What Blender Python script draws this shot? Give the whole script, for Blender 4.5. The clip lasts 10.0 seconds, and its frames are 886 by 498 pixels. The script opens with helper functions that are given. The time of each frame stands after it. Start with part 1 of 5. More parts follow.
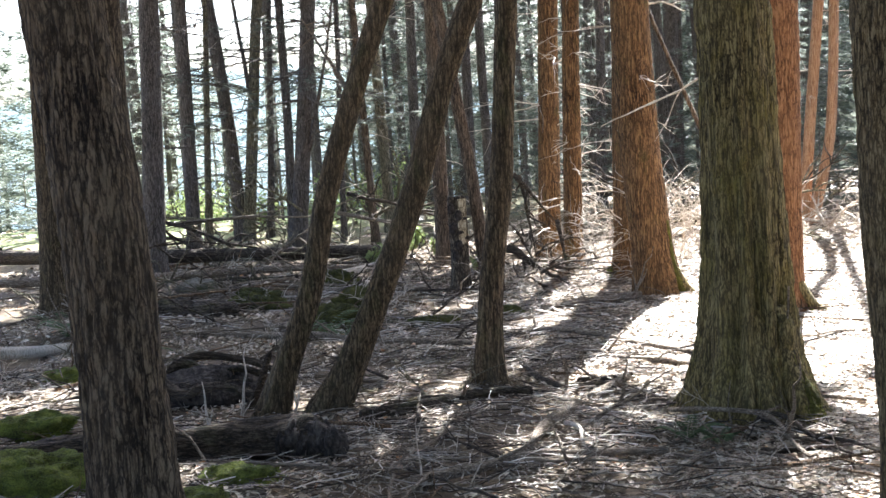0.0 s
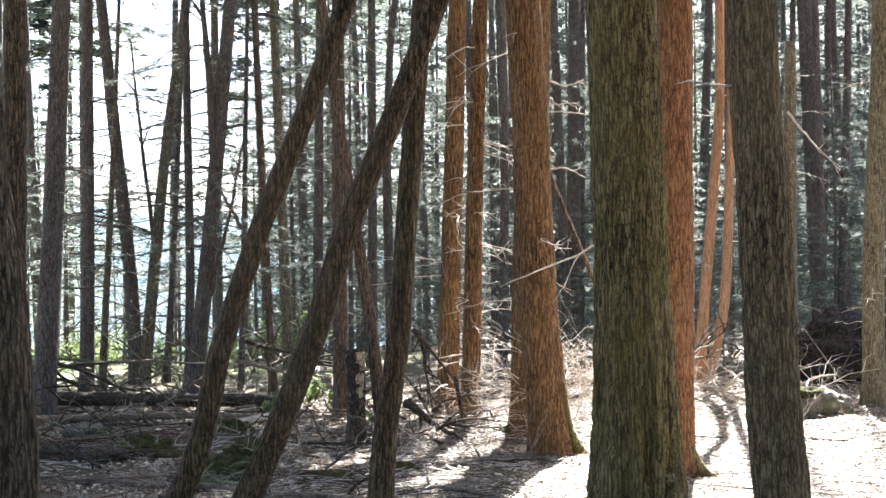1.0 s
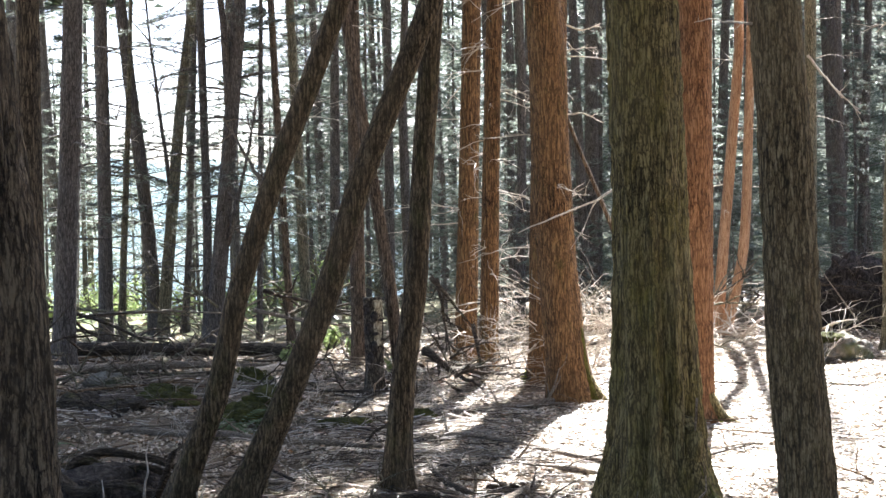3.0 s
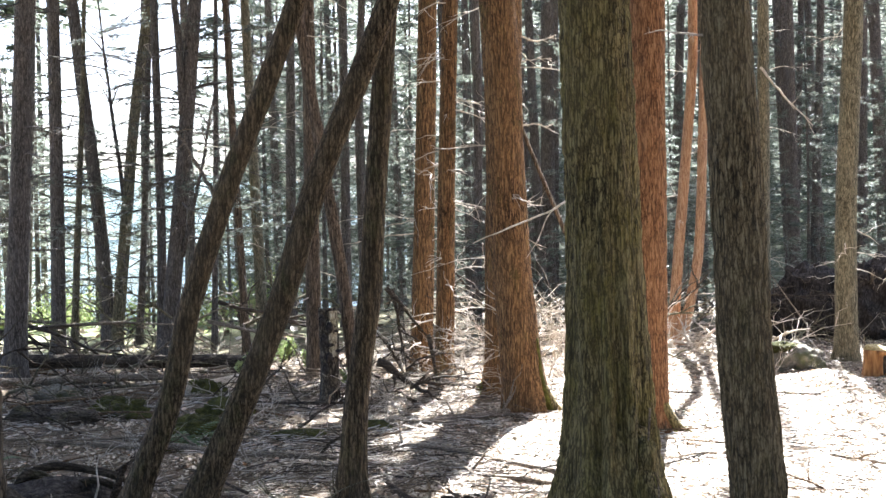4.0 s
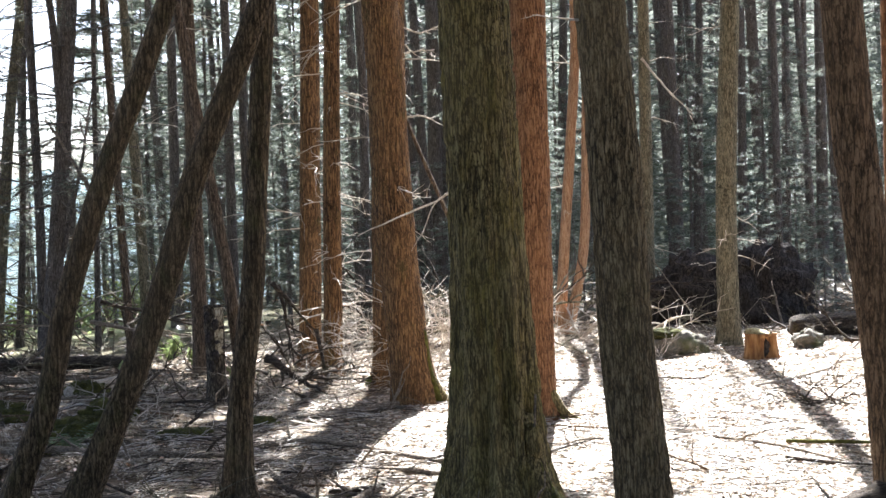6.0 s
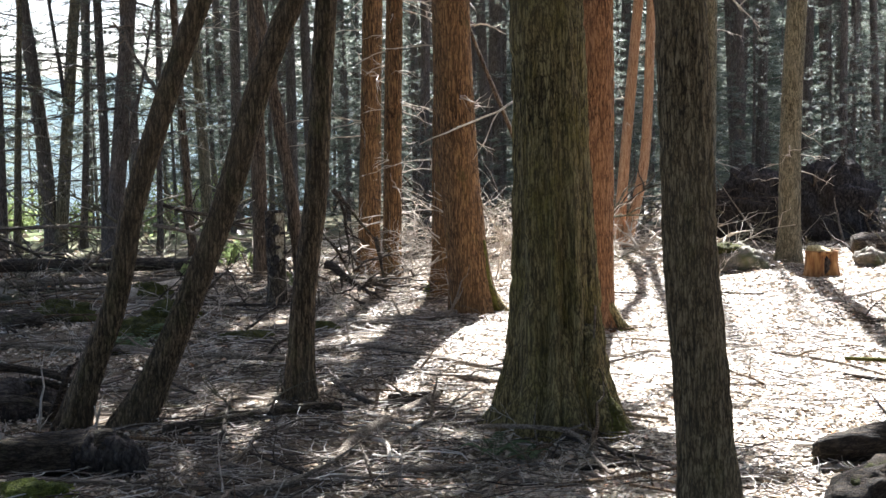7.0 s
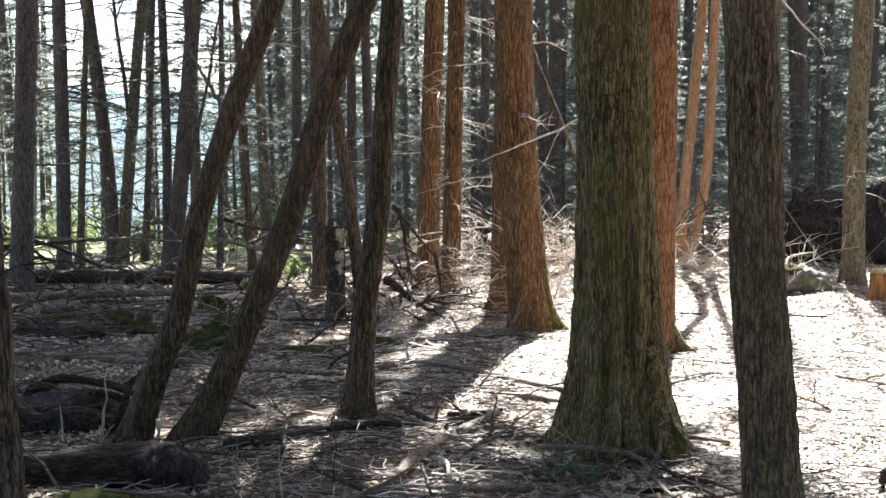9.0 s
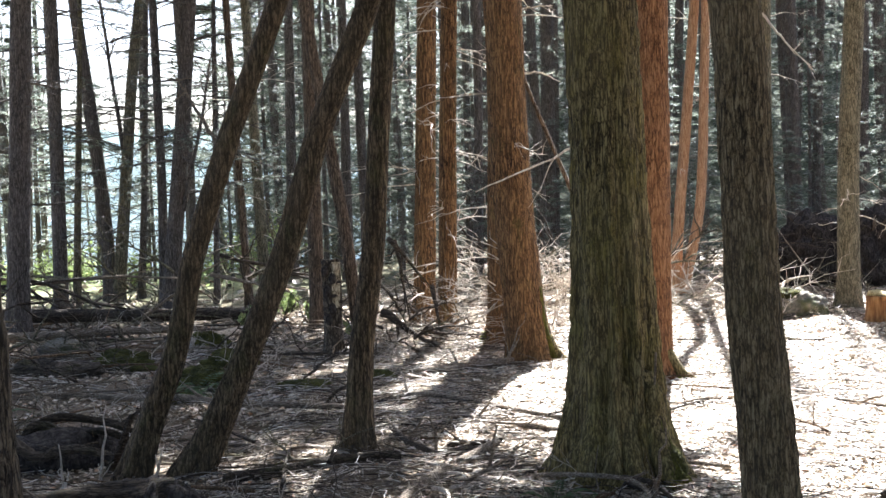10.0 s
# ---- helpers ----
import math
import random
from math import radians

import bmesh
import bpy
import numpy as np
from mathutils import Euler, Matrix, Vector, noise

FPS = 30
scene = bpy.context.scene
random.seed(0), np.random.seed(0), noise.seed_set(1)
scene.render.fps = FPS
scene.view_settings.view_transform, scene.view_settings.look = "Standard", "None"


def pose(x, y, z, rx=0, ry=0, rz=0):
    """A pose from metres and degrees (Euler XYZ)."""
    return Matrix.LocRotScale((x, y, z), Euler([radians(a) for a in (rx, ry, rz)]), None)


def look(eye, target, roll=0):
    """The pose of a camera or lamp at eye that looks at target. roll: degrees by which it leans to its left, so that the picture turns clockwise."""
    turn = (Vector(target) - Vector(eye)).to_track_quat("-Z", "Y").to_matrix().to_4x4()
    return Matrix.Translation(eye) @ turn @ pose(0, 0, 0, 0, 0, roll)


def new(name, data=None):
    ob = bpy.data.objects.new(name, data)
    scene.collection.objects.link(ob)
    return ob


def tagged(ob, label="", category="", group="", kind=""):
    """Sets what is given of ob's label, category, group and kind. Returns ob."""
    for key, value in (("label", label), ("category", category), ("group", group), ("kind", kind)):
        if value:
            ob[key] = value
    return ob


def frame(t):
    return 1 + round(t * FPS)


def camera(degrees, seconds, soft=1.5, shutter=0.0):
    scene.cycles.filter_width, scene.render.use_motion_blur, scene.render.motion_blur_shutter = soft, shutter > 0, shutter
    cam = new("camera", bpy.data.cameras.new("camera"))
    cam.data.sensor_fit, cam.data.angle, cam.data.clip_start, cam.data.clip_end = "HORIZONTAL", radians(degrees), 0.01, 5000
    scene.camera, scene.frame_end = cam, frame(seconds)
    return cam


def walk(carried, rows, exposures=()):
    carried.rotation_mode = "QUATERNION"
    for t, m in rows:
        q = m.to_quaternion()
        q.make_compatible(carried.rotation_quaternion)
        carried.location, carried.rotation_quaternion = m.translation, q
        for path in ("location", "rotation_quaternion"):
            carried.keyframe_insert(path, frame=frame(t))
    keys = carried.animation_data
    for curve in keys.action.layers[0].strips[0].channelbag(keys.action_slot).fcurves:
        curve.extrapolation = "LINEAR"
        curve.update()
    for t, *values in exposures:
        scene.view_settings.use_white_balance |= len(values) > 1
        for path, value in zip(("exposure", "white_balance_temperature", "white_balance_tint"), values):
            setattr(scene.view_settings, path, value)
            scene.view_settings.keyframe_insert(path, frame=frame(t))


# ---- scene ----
cam = camera(37.64, 10.0, soft=1.5)
PATH = [
    (0.0, pose(0.015, -0.111, 1.523, 84.149, 0, 4.579) @ pose(0, 0, 0, 0, 0, -3.348)),
    (0.3, pose(0.026, -0.129, 1.532, 86.355, 0, 4.917) @ pose(0, 0, 0, 0, 0, -3.029)),
    (0.5, pose(0.033, -0.141, 1.538, 87.557, 0, 4.111) @ pose(0, 0, 0, 0, 0, -2.817)),
    (0.7, pose(0.039, -0.141, 1.542, 86.861, 0, 3.743) @ pose(0, 0, 0, 0, 0, -2.003)),
    (1.0, pose(0.049, -0.142, 1.548, 90.666, 0, 0.101) @ pose(0, 0, 0, 0, 0, -0.781)),
    (1.5, pose(0.054, -0.144, 1.536, 89.428, 0, 1.362) @ pose(0, 0, 0, 0, 0, -0.604)),
    (2.0, pose(0.051, -0.135, 1.536, 89.241, 0, 1.825) @ pose(0, 0, 0, 0, 0, -0.575)),
    (2.5, pose(0.052, -0.125, 1.531, 89.032, 0, 1.380) @ pose(0, 0, 0, 0, 0, -0.569)),
    (2.7, pose(0.050, -0.115, 1.530, 88.360, 0, 1.326) @ pose(0, 0, 0, 0, 0, -0.832)),
    (3.8, pose(0.068, -0.042, 1.513, 88.944, 0, -0.337) @ pose(0, 0, 0, 0, 0, -1.911)),
    (4.0, pose(0.073, -0.077, 1.525, 88.899, 0, -0.953) @ pose(0, 0, 0, 0, 0, -1.276)),
    (4.5, pose(0.082, -0.085, 1.528, 89.404, 0, -1.805) @ pose(0, 0, 0, 0, 0, -1.868)),
    (5.0, pose(0.096, -0.083, 1.516, 88.509, 0, -2.970) @ pose(0, 0, 0, 0, 0, -1.831)),
    (5.5, pose(0.109, -0.091, 1.509, 88.546, 0, -4.545) @ pose(0, 0, 0, 0, 0, -2.676)),
    (5.6, pose(0.115, -0.061, 1.504, 88.299, 0, -4.997) @ pose(0, 0, 0, 0, 0, -2.396)),
    (5.7, pose(0.120, -0.032, 1.498, 88.873, 0, -5.970) @ pose(0, 0, 0, 0, 0, -2.116)),
    (6.8, pose(0.075, -0.059, 1.493, 85.404, 0, -4.003) @ pose(0, 0, 0, 0, 0, -2.202)),
    (7.0, pose(0.076, -0.056, 1.493, 84.681, 0, -3.177) @ pose(0, 0, 0, 0, 0, -1.245)),
    (7.5, pose(0.064, -0.055, 1.499, 85.658, 0, -2.296) @ pose(0, 0, 0, 0, 0, -1.810)),
    (8.0, pose(0.053, -0.035, 1.502, 85.925, 0, -0.415) @ pose(0, 0, 0, 0, 0, -1.217)),
    (8.2, pose(0.055, -0.037, 1.499, 84.849, 0, -1.429) @ pose(0, 0, 0, 0, 0, -1.591)),
    (8.5, pose(0.058, -0.039, 1.495, 84.747, 0, -2.553) @ pose(0, 0, 0, 0, 0, -2.151)),
    (8.7, pose(0.053, -0.039, 1.497, 85.274, 0, -1.755) @ pose(0, 0, 0, 0, 0, -1.561)),
    (9.0, pose(0.046, -0.039, 1.499, 85.449, 0, -0.725) @ pose(0, 0, 0, 0, 0, -0.676)),
    (9.5, pose(0.046, -0.041, 1.498, 85.168, 0, -1.053) @ pose(0, 0, 0, 0, 0, -1.548)),
    (9.7, pose(0.047, -0.047, 1.495, 85.920, 0, -1.584) @ pose(0, 0, 0, 0, 0, -1.676)),
    (10.0, pose(0.049, -0.056, 1.491, 86.859, 0, -0.911) @ pose(0, 0, 0, 0, 0, -1.867)),
]
walk(cam, PATH, exposures=[(0.0, 3.46, 5750, 10), (1.0, 3.43, 5750, 10), (2.5, 3.25, 5750, 10), (4.0, 3.44, 5750, 10), (5.0, 3.32, 5750, 10), (5.5, 3.17, 5750, 10),
                          (7.0, 2.76, 5750, 10), (8.0, 3.00, 5750, 10), (9.0, 3.00, 5750, 10), (10.0, 3.09, 5750, 10)])


# ---- light ----
SUN_AZ, SUN_EL = radians(12.5), radians(48)
world = bpy.data.worlds.new("world")
world.use_nodes = True
scene.world = world
wn = world.node_tree
sky = wn.nodes.new("ShaderNodeTexSky")
sky.sky_type = "NISHITA"
sky.sun_disc = False
sky.sun_elevation = SUN_EL
sky.sun_rotation = SUN_AZ
sky.dust_density = 3.0
sky.ozone_density = 0.7
sky.air_density = 0.8
wn.links.new(sky.outputs["Color"], wn.nodes["Background"].inputs["Color"])
wn.nodes["Background"].inputs["Strength"].default_value = 0.05
sun_way = Vector((math.sin(SUN_AZ) * math.cos(SUN_EL), math.cos(SUN_AZ) * math.cos(SUN_EL), math.sin(SUN_EL)))
sun = new("sun", bpy.data.lights.new("sun", "SUN"))
sun.data.energy = 5.0
sun.data.angle = radians(0.53)
sun.data.color = (1.0, 0.96, 0.9)
sun.matrix_world = look(sun_way * 60, (0, 0, 0))


# ---- materials ----
def material(name, rough=0.85):
    m = bpy.data.materials.new(name)
    m.use_nodes = True
    b = m.node_tree.nodes["Principled BSDF"]
    b.inputs["Roughness"].default_value = rough
    b.inputs["Specular IOR Level"].default_value = 0.25
    return m, m.node_tree, b


def node(nt, kind, **sockets):
    n = nt.nodes.new(kind)
    for k, v in sockets.items():
        n.inputs[k.replace("_", " ")].default_value = v
    return n


def ramp(nt, source, stops):
    r = nt.nodes.new("ShaderNodeValToRGB")
    e = r.color_ramp.elements
    while len(e) < len(stops):
        e.new(0.5)
    for el, (p, c) in zip(e, stops):
        el.position, el.color = p, (*c, 1)
    nt.links.new(source, r.inputs["Fac"])
    return r.outputs["Color"]


def mixed(nt, fac, a, b, how="MIX"):
    n = nt.nodes.new("ShaderNodeMix")
    n.data_type, n.blend_type = "RGBA", how
    for sock, v in ((n.inputs[0], fac), (n.inputs[6], a), (n.inputs[7], b)):
        if isinstance(v, bpy.types.NodeSocket):
            nt.links.new(v, sock)
        elif isinstance(v, (int, float)):
            sock.default_value = v
        else:
            sock.default_value = (*v, 1)
    return n.outputs[2]


def mapped(nt, scale, loc=(0, 0, 0)):
    c = nt.nodes.new("ShaderNodeTexCoord")
    m = nt.nodes.new("ShaderNodeMapping")
    m.inputs["Scale"].default_value = scale
    m.inputs["Location"].default_value = loc
    nt.links.new(c.outputs["Object"], m.inputs["Vector"])
    return m.outputs["Vector"]


def noise_tex(nt, vec, scale, detail=4.0, rough=0.55, lacun=2.0):
    n = node(nt, "ShaderNodeTexNoise", Scale=scale, Detail=detail, Roughness=rough, Lacunarity=lacun)
    nt.links.new(vec, n.inputs["Vector"])
    return n.outputs["Fac"]


def bumped(nt, b, height, strength=0.6, distance=0.01):
    n = node(nt, "ShaderNodeBump", Strength=strength, Distance=distance)
    nt.links.new(height, n.inputs["Height"])
    nt.links.new(n.outputs["Normal"], b.inputs["Normal"])


def bark(name, dark, mid, light, moss=0.0, ridge=34.0, stretch=0.3, moss_colour=(0.16, 0.145, 0.03), crack=0.65, depth=0.016, lying=False):
    """Furrowed bark: scaly upright plates parted by grooves darkened to stand for their shade, pale and dark stretches,
    and moss where it grows.
    """
    m, nt, b = material(name, 0.9)

    def along(k, loc=(0, 0, 0)):
        return mapped(nt, (k, 1, 1) if lying else (1, 1, k), loc)

    def total(a, ka, c, kc):
        n1, n2 = nt.nodes.new("ShaderNodeMath"), nt.nodes.new("ShaderNodeMath")
        n1.operation, n2.operation = "MULTIPLY", "MULTIPLY_ADD"
        nt.links.new(a, n1.inputs[0])
        n1.inputs[1].default_value = ka
        nt.links.new(c, n2.inputs[0])
        n2.inputs[1].default_value = kc
        nt.links.new(n1.outputs[0], n2.inputs[2])
        return n2.outputs[0]

    warp = node(nt, "ShaderNodeTexNoise", Scale=ridge * 1.2, Detail=4.0, Roughness=0.65)
    nt.links.new(along(0.45), warp.inputs["Vector"])
    off = nt.nodes.new("ShaderNodeVectorMath")
    off.operation = "MULTIPLY_ADD"
    k = 0.75 / ridge
    off.inputs[1].default_value = (k, k, k)
    nt.links.new(warp.outputs["Color"], off.inputs[0])
    nt.links.new(along(stretch, (3, 1, 7)), off.inputs[2])
    cell, own = (node(nt, "ShaderNodeTexVoronoi", Scale=ridge * 1.6) for _ in range(2))
    cell.feature = "DISTANCE_TO_EDGE"
    nt.links.new(off.outputs[0], cell.inputs["Vector"])
    nt.links.new(off.outputs[0], own.inputs["Vector"])
    plate = ramp(nt, cell.outputs["Distance"], ((0.0, (0, 0, 0)), (0.07, (0.6, 0.6, 0.6)), (0.22, (1, 1, 1))))
    fine = noise_tex(nt, along(stretch * 0.5), ridge * 2.2, 6, 0.68)
    flake = noise_tex(nt, along(0.3, (2, 6, 3)), ridge * 5.5, 5, 0.75)
    broad = noise_tex(nt, along(0.4, (9, 4, 2)), 3.1, 4)
    tint = nt.nodes.new("ShaderNodeSeparateColor")
    nt.links.new(own.outputs["Color"], tint.inputs[0])
    deep = total(plate, 1.0, tint.outputs[0], 0.45)
    height = total(total(deep, 0.26 * crack, fine, 0.95), 1.0, flake, 0.6)
    mean = 0.26 * crack * 0.95 + 0.475 + 0.3
    # low parts get the dark colours, since bump alone casts no shade
    col = ramp(nt, total(height, 0.5, plate, 0.0), tuple((0.5 * (mean + d), c) for d, c in ((-0.26, tuple(c * 0.6 for c in dark)), (-0.12, dark), (0.015, mid), (0.16, light))))
    col = mixed(nt, ramp(nt, broad, ((0.38, (0, 0, 0)), (0.66, (0.22, 0.22, 0.22)))), col, light)
    if moss:
        patch = noise_tex(nt, along(0.55, (5, 5, 1)), 7.0, 6, 0.7)
        where = ramp(nt, patch, ((0.62 - 0.3 * moss, (0, 0, 0)), (0.78 - 0.1 * moss, (0.8, 0.8, 0.8))))
        col = mixed(nt, where, col, ramp(nt, total(fine, 0.6, flake, 0.4), ((0.42, (0.025, 0.022, 0.008)), (0.58, moss_colour))))
    nt.links.new(col, b.inputs["Base Color"])
    bumped(nt, b, height, 1.0, depth)
    return m


BARK_DARK = bark("bark_dark", (0.016, 0.0105, 0.005), (0.08, 0.054, 0.028), (0.215, 0.157, 0.09), stretch=0.22, moss=0.3, moss_colour=(0.12, 0.11, 0.04))
BARK_FURROW = bark("bark_furrow", (0.015, 0.01, 0.006), (0.08, 0.058, 0.036), (0.205, 0.158, 0.1), ridge=28, stretch=0.17, crack=0.9, depth=0.02)
BARK_MOSSY = bark("bark_mossy", (0.032, 0.023, 0.009), (0.15, 0.114, 0.044), (0.36, 0.285, 0.125), moss=0.5, ridge=42, stretch=0.14, crack=0.9, moss_colour=(0.245, 0.198, 0.036))
BARK_ORANGE = bark("bark_orange", (0.034, 0.017, 0.007), (0.165, 0.088, 0.036), (0.36, 0.212, 0.092), moss=0.2, ridge=40, stretch=0.15, crack=0.8, depth=0.018)
BARK_RED = bark("bark_red", (0.085, 0.034, 0.013), (0.26, 0.122, 0.05), (0.43, 0.225, 0.11), ridge=40, stretch=0.16, crack=0.8, depth=0.018)
BARK_TWIN = bark("bark_twin", (0.2, 0.1, 0.05), (0.4, 0.23, 0.13), (0.55, 0.36, 0.22), ridge=40, stretch=0.2, crack=0.3)
BARK_BROWN = bark("bark_brown", (0.038, 0.023, 0.011), (0.15, 0.093, 0.049), (0.3, 0.2, 0.115), stretch=0.2)
BARK_SCALY = bark("bark_scaly", (0.042, 0.029, 0.014), (0.16, 0.113, 0.053), (0.36, 0.275, 0.15), ridge=44, stretch=0.2, crack=0.7, depth=0.02, moss=0.2, moss_colour=(0.16, 0.135, 0.04))
BARK_DULL = bark("bark_dull", (0.028, 0.019, 0.012), (0.112, 0.079, 0.051), (0.235, 0.175, 0.12), stretch=0.22)
BARK_GREY = bark("bark_grey", (0.045, 0.039, 0.022), (0.16, 0.138, 0.086), (0.31, 0.27, 0.18), ridge=36)
BARK_FAR = bark("bark_far", (0.04, 0.033, 0.027), (0.116, 0.098, 0.082), (0.225, 0.192, 0.163))
DEAD_WOOD = bark("dead_wood", (0.07, 0.05, 0.034), (0.21, 0.162, 0.115), (0.42, 0.35, 0.265), ridge=50, lying=True, crack=0.25)
LOG_WOOD = bark("log_wood", (0.016, 0.011, 0.008), (0.065, 0.048, 0.033), (0.16, 0.128, 0.094), moss=0.2, lying=True, crack=0.35)
LOG_DARK = bark("log_dark", (0.01, 0.007, 0.004), (0.042, 0.029, 0.018), (0.11, 0.082, 0.054), moss=0.3, lying=True, moss_colour=(0.06, 0.065, 0.018))
TWIG_PALE = bark("twig_pale", (0.33, 0.265, 0.19), (0.6, 0.515, 0.41), (0.8, 0.72, 0.61), ridge=60, crack=0.2)
ROOT_SOIL = bark("root_soil", (0.011, 0.008, 0.007), (0.038, 0.03, 0.024), (0.085, 0.068, 0.055), ridge=14, stretch=0.7)


def leaf_material(name, stops, glow=0.4, rough=0.6):
    m, nt, b = material(name, rough)
    g = nt.nodes.new("ShaderNodeNewGeometry")
    col = ramp(nt, g.outputs["Random Per Island"], stops)
    nt.links.new(col, b.inputs["Base Color"])
    if glow:
        t = nt.nodes.new("ShaderNodeBsdfTranslucent")
        nt.links.new(col, t.inputs["Color"])
        mx = nt.nodes.new("ShaderNodeMixShader")
        mx.inputs[0].default_value = glow
        nt.links.new(b.outputs[0], mx.inputs[1])
        nt.links.new(t.outputs[0], mx.inputs[2])
        nt.links.new(mx.outputs[0], nt.nodes["Material Output"].inputs["Surface"])
    return m


LITTER = leaf_material("litter", ((0.0, (0.045, 0.03, 0.018)), (0.27, (0.23, 0.165, 0.105)), (0.62, (0.51, 0.415, 0.295)), (0.95, (0.75, 0.655, 0.515)), (1.0, (0.5, 0.22, 0.08))), 0.15, 0.45)
NEEDLES = leaf_material("needles", ((0.0, (0.068, 0.081, 0.062)), (0.5, (0.142, 0.157, 0.122)), (1.0, (0.29, 0.303, 0.25))), 0.62, 0.42)
GREEN_LEAF = leaf_material("green_leaf", ((0.0, (0.17, 0.22, 0.08)), (1.0, (0.34, 0.39, 0.15))), 0.5)
FERN_LEAF = leaf_material("fern_leaf", ((0.0, (0.05, 0.085, 0.032)), (1.0, (0.15, 0.19, 0.085))), 0.35)
TWIG_LITTER = leaf_material("twig_litter", ((0.0, (0.02, 0.014, 0.009)), (0.45, (0.1, 0.072, 0.05)), (0.7, (0.38, 0.315, 0.245)), (1.0, (0.72, 0.65, 0.555))), 0.0, 0.6)

GROUND, nt, b = material("forest_soil", 0.95)
v = mapped(nt, (1, 1, 1))
big, small, crumb = noise_tex(nt, v, 0.8, 5), noise_tex(nt, v, 14, 6, 0.65), noise_tex(nt, v, 70, 4, 0.6)
col = ramp(nt, small, ((0.3, (0.04, 0.028, 0.017)), (0.5, (0.13, 0.094, 0.058)), (0.7, (0.32, 0.245, 0.163))))
col = mixed(nt, 0.4, col, ramp(nt, crumb, ((0.35, (0.03, 0.022, 0.014)), (0.65, (0.27, 0.205, 0.135)))))
col = mixed(nt, ramp(nt, big, ((0.4, (0, 0, 0)), (0.75, (0.5, 0.5, 0.5)))), col, (0.08, 0.056, 0.036))
xyz = nt.nodes.new("ShaderNodeSeparateXYZ")
nt.links.new(v, xyz.inputs[0])
edge = node(nt, "ShaderNodeMapRange", From_Min=17.5, From_Max=23.0)
wav = nt.nodes.new("ShaderNodeMath")
wav.operation = "MULTIPLY_ADD"
wav.inputs[1].default_value = 6.0
nt.links.new(big, wav.inputs[0])
nt.links.new(xyz.outputs["Y"], wav.inputs[2])
nt.links.new(wav.outputs[0], edge.inputs["Value"])
west = node(nt, "ShaderNodeMapRange", From_Min=1.0, From_Max=-4.0)
nt.links.new(xyz.outputs["X"], west.inputs["Value"])
both = nt.nodes.new("ShaderNodeMath")
both.operation = "MULTIPLY"
nt.links.new(edge.outputs[0], both.inputs[0])
nt.links.new(west.outputs[0], both.inputs[1])
col = mixed(nt, both.outputs[0], col, ramp(nt, small, ((0.3, (0.08, 0.1, 0.035)), (0.7, (0.22, 0.25, 0.1)))))
# dark green-brown on the rear right slope, standing in for shade under trees
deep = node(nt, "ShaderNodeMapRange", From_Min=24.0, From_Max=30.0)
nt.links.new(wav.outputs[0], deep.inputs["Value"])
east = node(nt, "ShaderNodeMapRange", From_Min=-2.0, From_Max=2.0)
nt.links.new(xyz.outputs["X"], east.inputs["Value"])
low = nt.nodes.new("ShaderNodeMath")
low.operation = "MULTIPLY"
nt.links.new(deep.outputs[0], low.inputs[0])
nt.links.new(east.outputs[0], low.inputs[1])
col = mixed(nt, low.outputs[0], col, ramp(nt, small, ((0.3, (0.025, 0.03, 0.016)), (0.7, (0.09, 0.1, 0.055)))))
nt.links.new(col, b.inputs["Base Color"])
bumped(nt, b, small, 0.9, 0.03)

def moss_material(name, low, mid, high):
    m, nt, b = material(name, 0.95)
    v = mapped(nt, (1, 1, 1))
    a1, a2 = noise_tex(nt, v, 11, 6, 0.65), noise_tex(nt, v, 110, 4, 0.7)
    col = mixed(nt, 0.45, ramp(nt, a1, ((0.38, low), (0.5, mid), (0.68, high))), ramp(nt, a2, ((0.35, low), (0.65, high))))
    nt.links.new(col, b.inputs["Base Color"])
    bumped(nt, b, a2, 1.0, 0.03)
    return m


MOSS = moss_material("moss", (0.025, 0.028, 0.009), (0.105, 0.125, 0.022), (0.27, 0.3, 0.046))
MOSS_OLIVE = moss_material("moss_olive", (0.03, 0.025, 0.008), (0.1, 0.092, 0.018), (0.21, 0.2, 0.035))
MOSS_DARK = moss_material("moss_dark", (0.014, 0.013, 0.006), (0.056, 0.053, 0.014), (0.165, 0.16, 0.032))

ROCK, nt, b = material("rock", 0.9)
v = mapped(nt, (1, 1, 1))
a1, a2 = noise_tex(nt, v, 5, 6), noise_tex(nt, v, 40, 5, 0.7)
col = ramp(nt, a2, ((0.3, (0.09, 0.078, 0.06)), (0.7, (0.3, 0.265, 0.21))))
col = mixed(nt, ramp(nt, a1, ((0.5, (0, 0, 0)), (0.64, (0.8, 0.8, 0.8)))), col, (0.075, 0.085, 0.025))
nt.links.new(col, b.inputs["Base Color"])
bumped(nt, b, a2, 0.9, 0.02)

CUT_WOOD, nt, b = material("cut_wood", 0.8)
v = mapped(nt, (1, 1, 0.2))
a1 = noise_tex(nt, v, 30, 5)
nt.links.new(ramp(nt, a1, ((0.3, (0.09, 0.035, 0.012)), (0.5, (0.27, 0.13, 0.045)), (0.75, (0.45, 0.26, 0.11)))), b.inputs["Base Color"])
bumped(nt, b, a1, 0.8, 0.01)


# ---- mesh tools ----
rng = np.random.default_rng(7)


def lattice(i, j, k, seed):
    h = (i * 374761393 + j * 668265263 + k * 2147483647 + seed * 1274126177) & 0xFFFFFFFF
    h = ((h ^ (h >> 13)) * 1103515245) & 0xFFFFFFFF
    return ((h ^ (h >> 16)) & 0xFFFF) / 65535.0


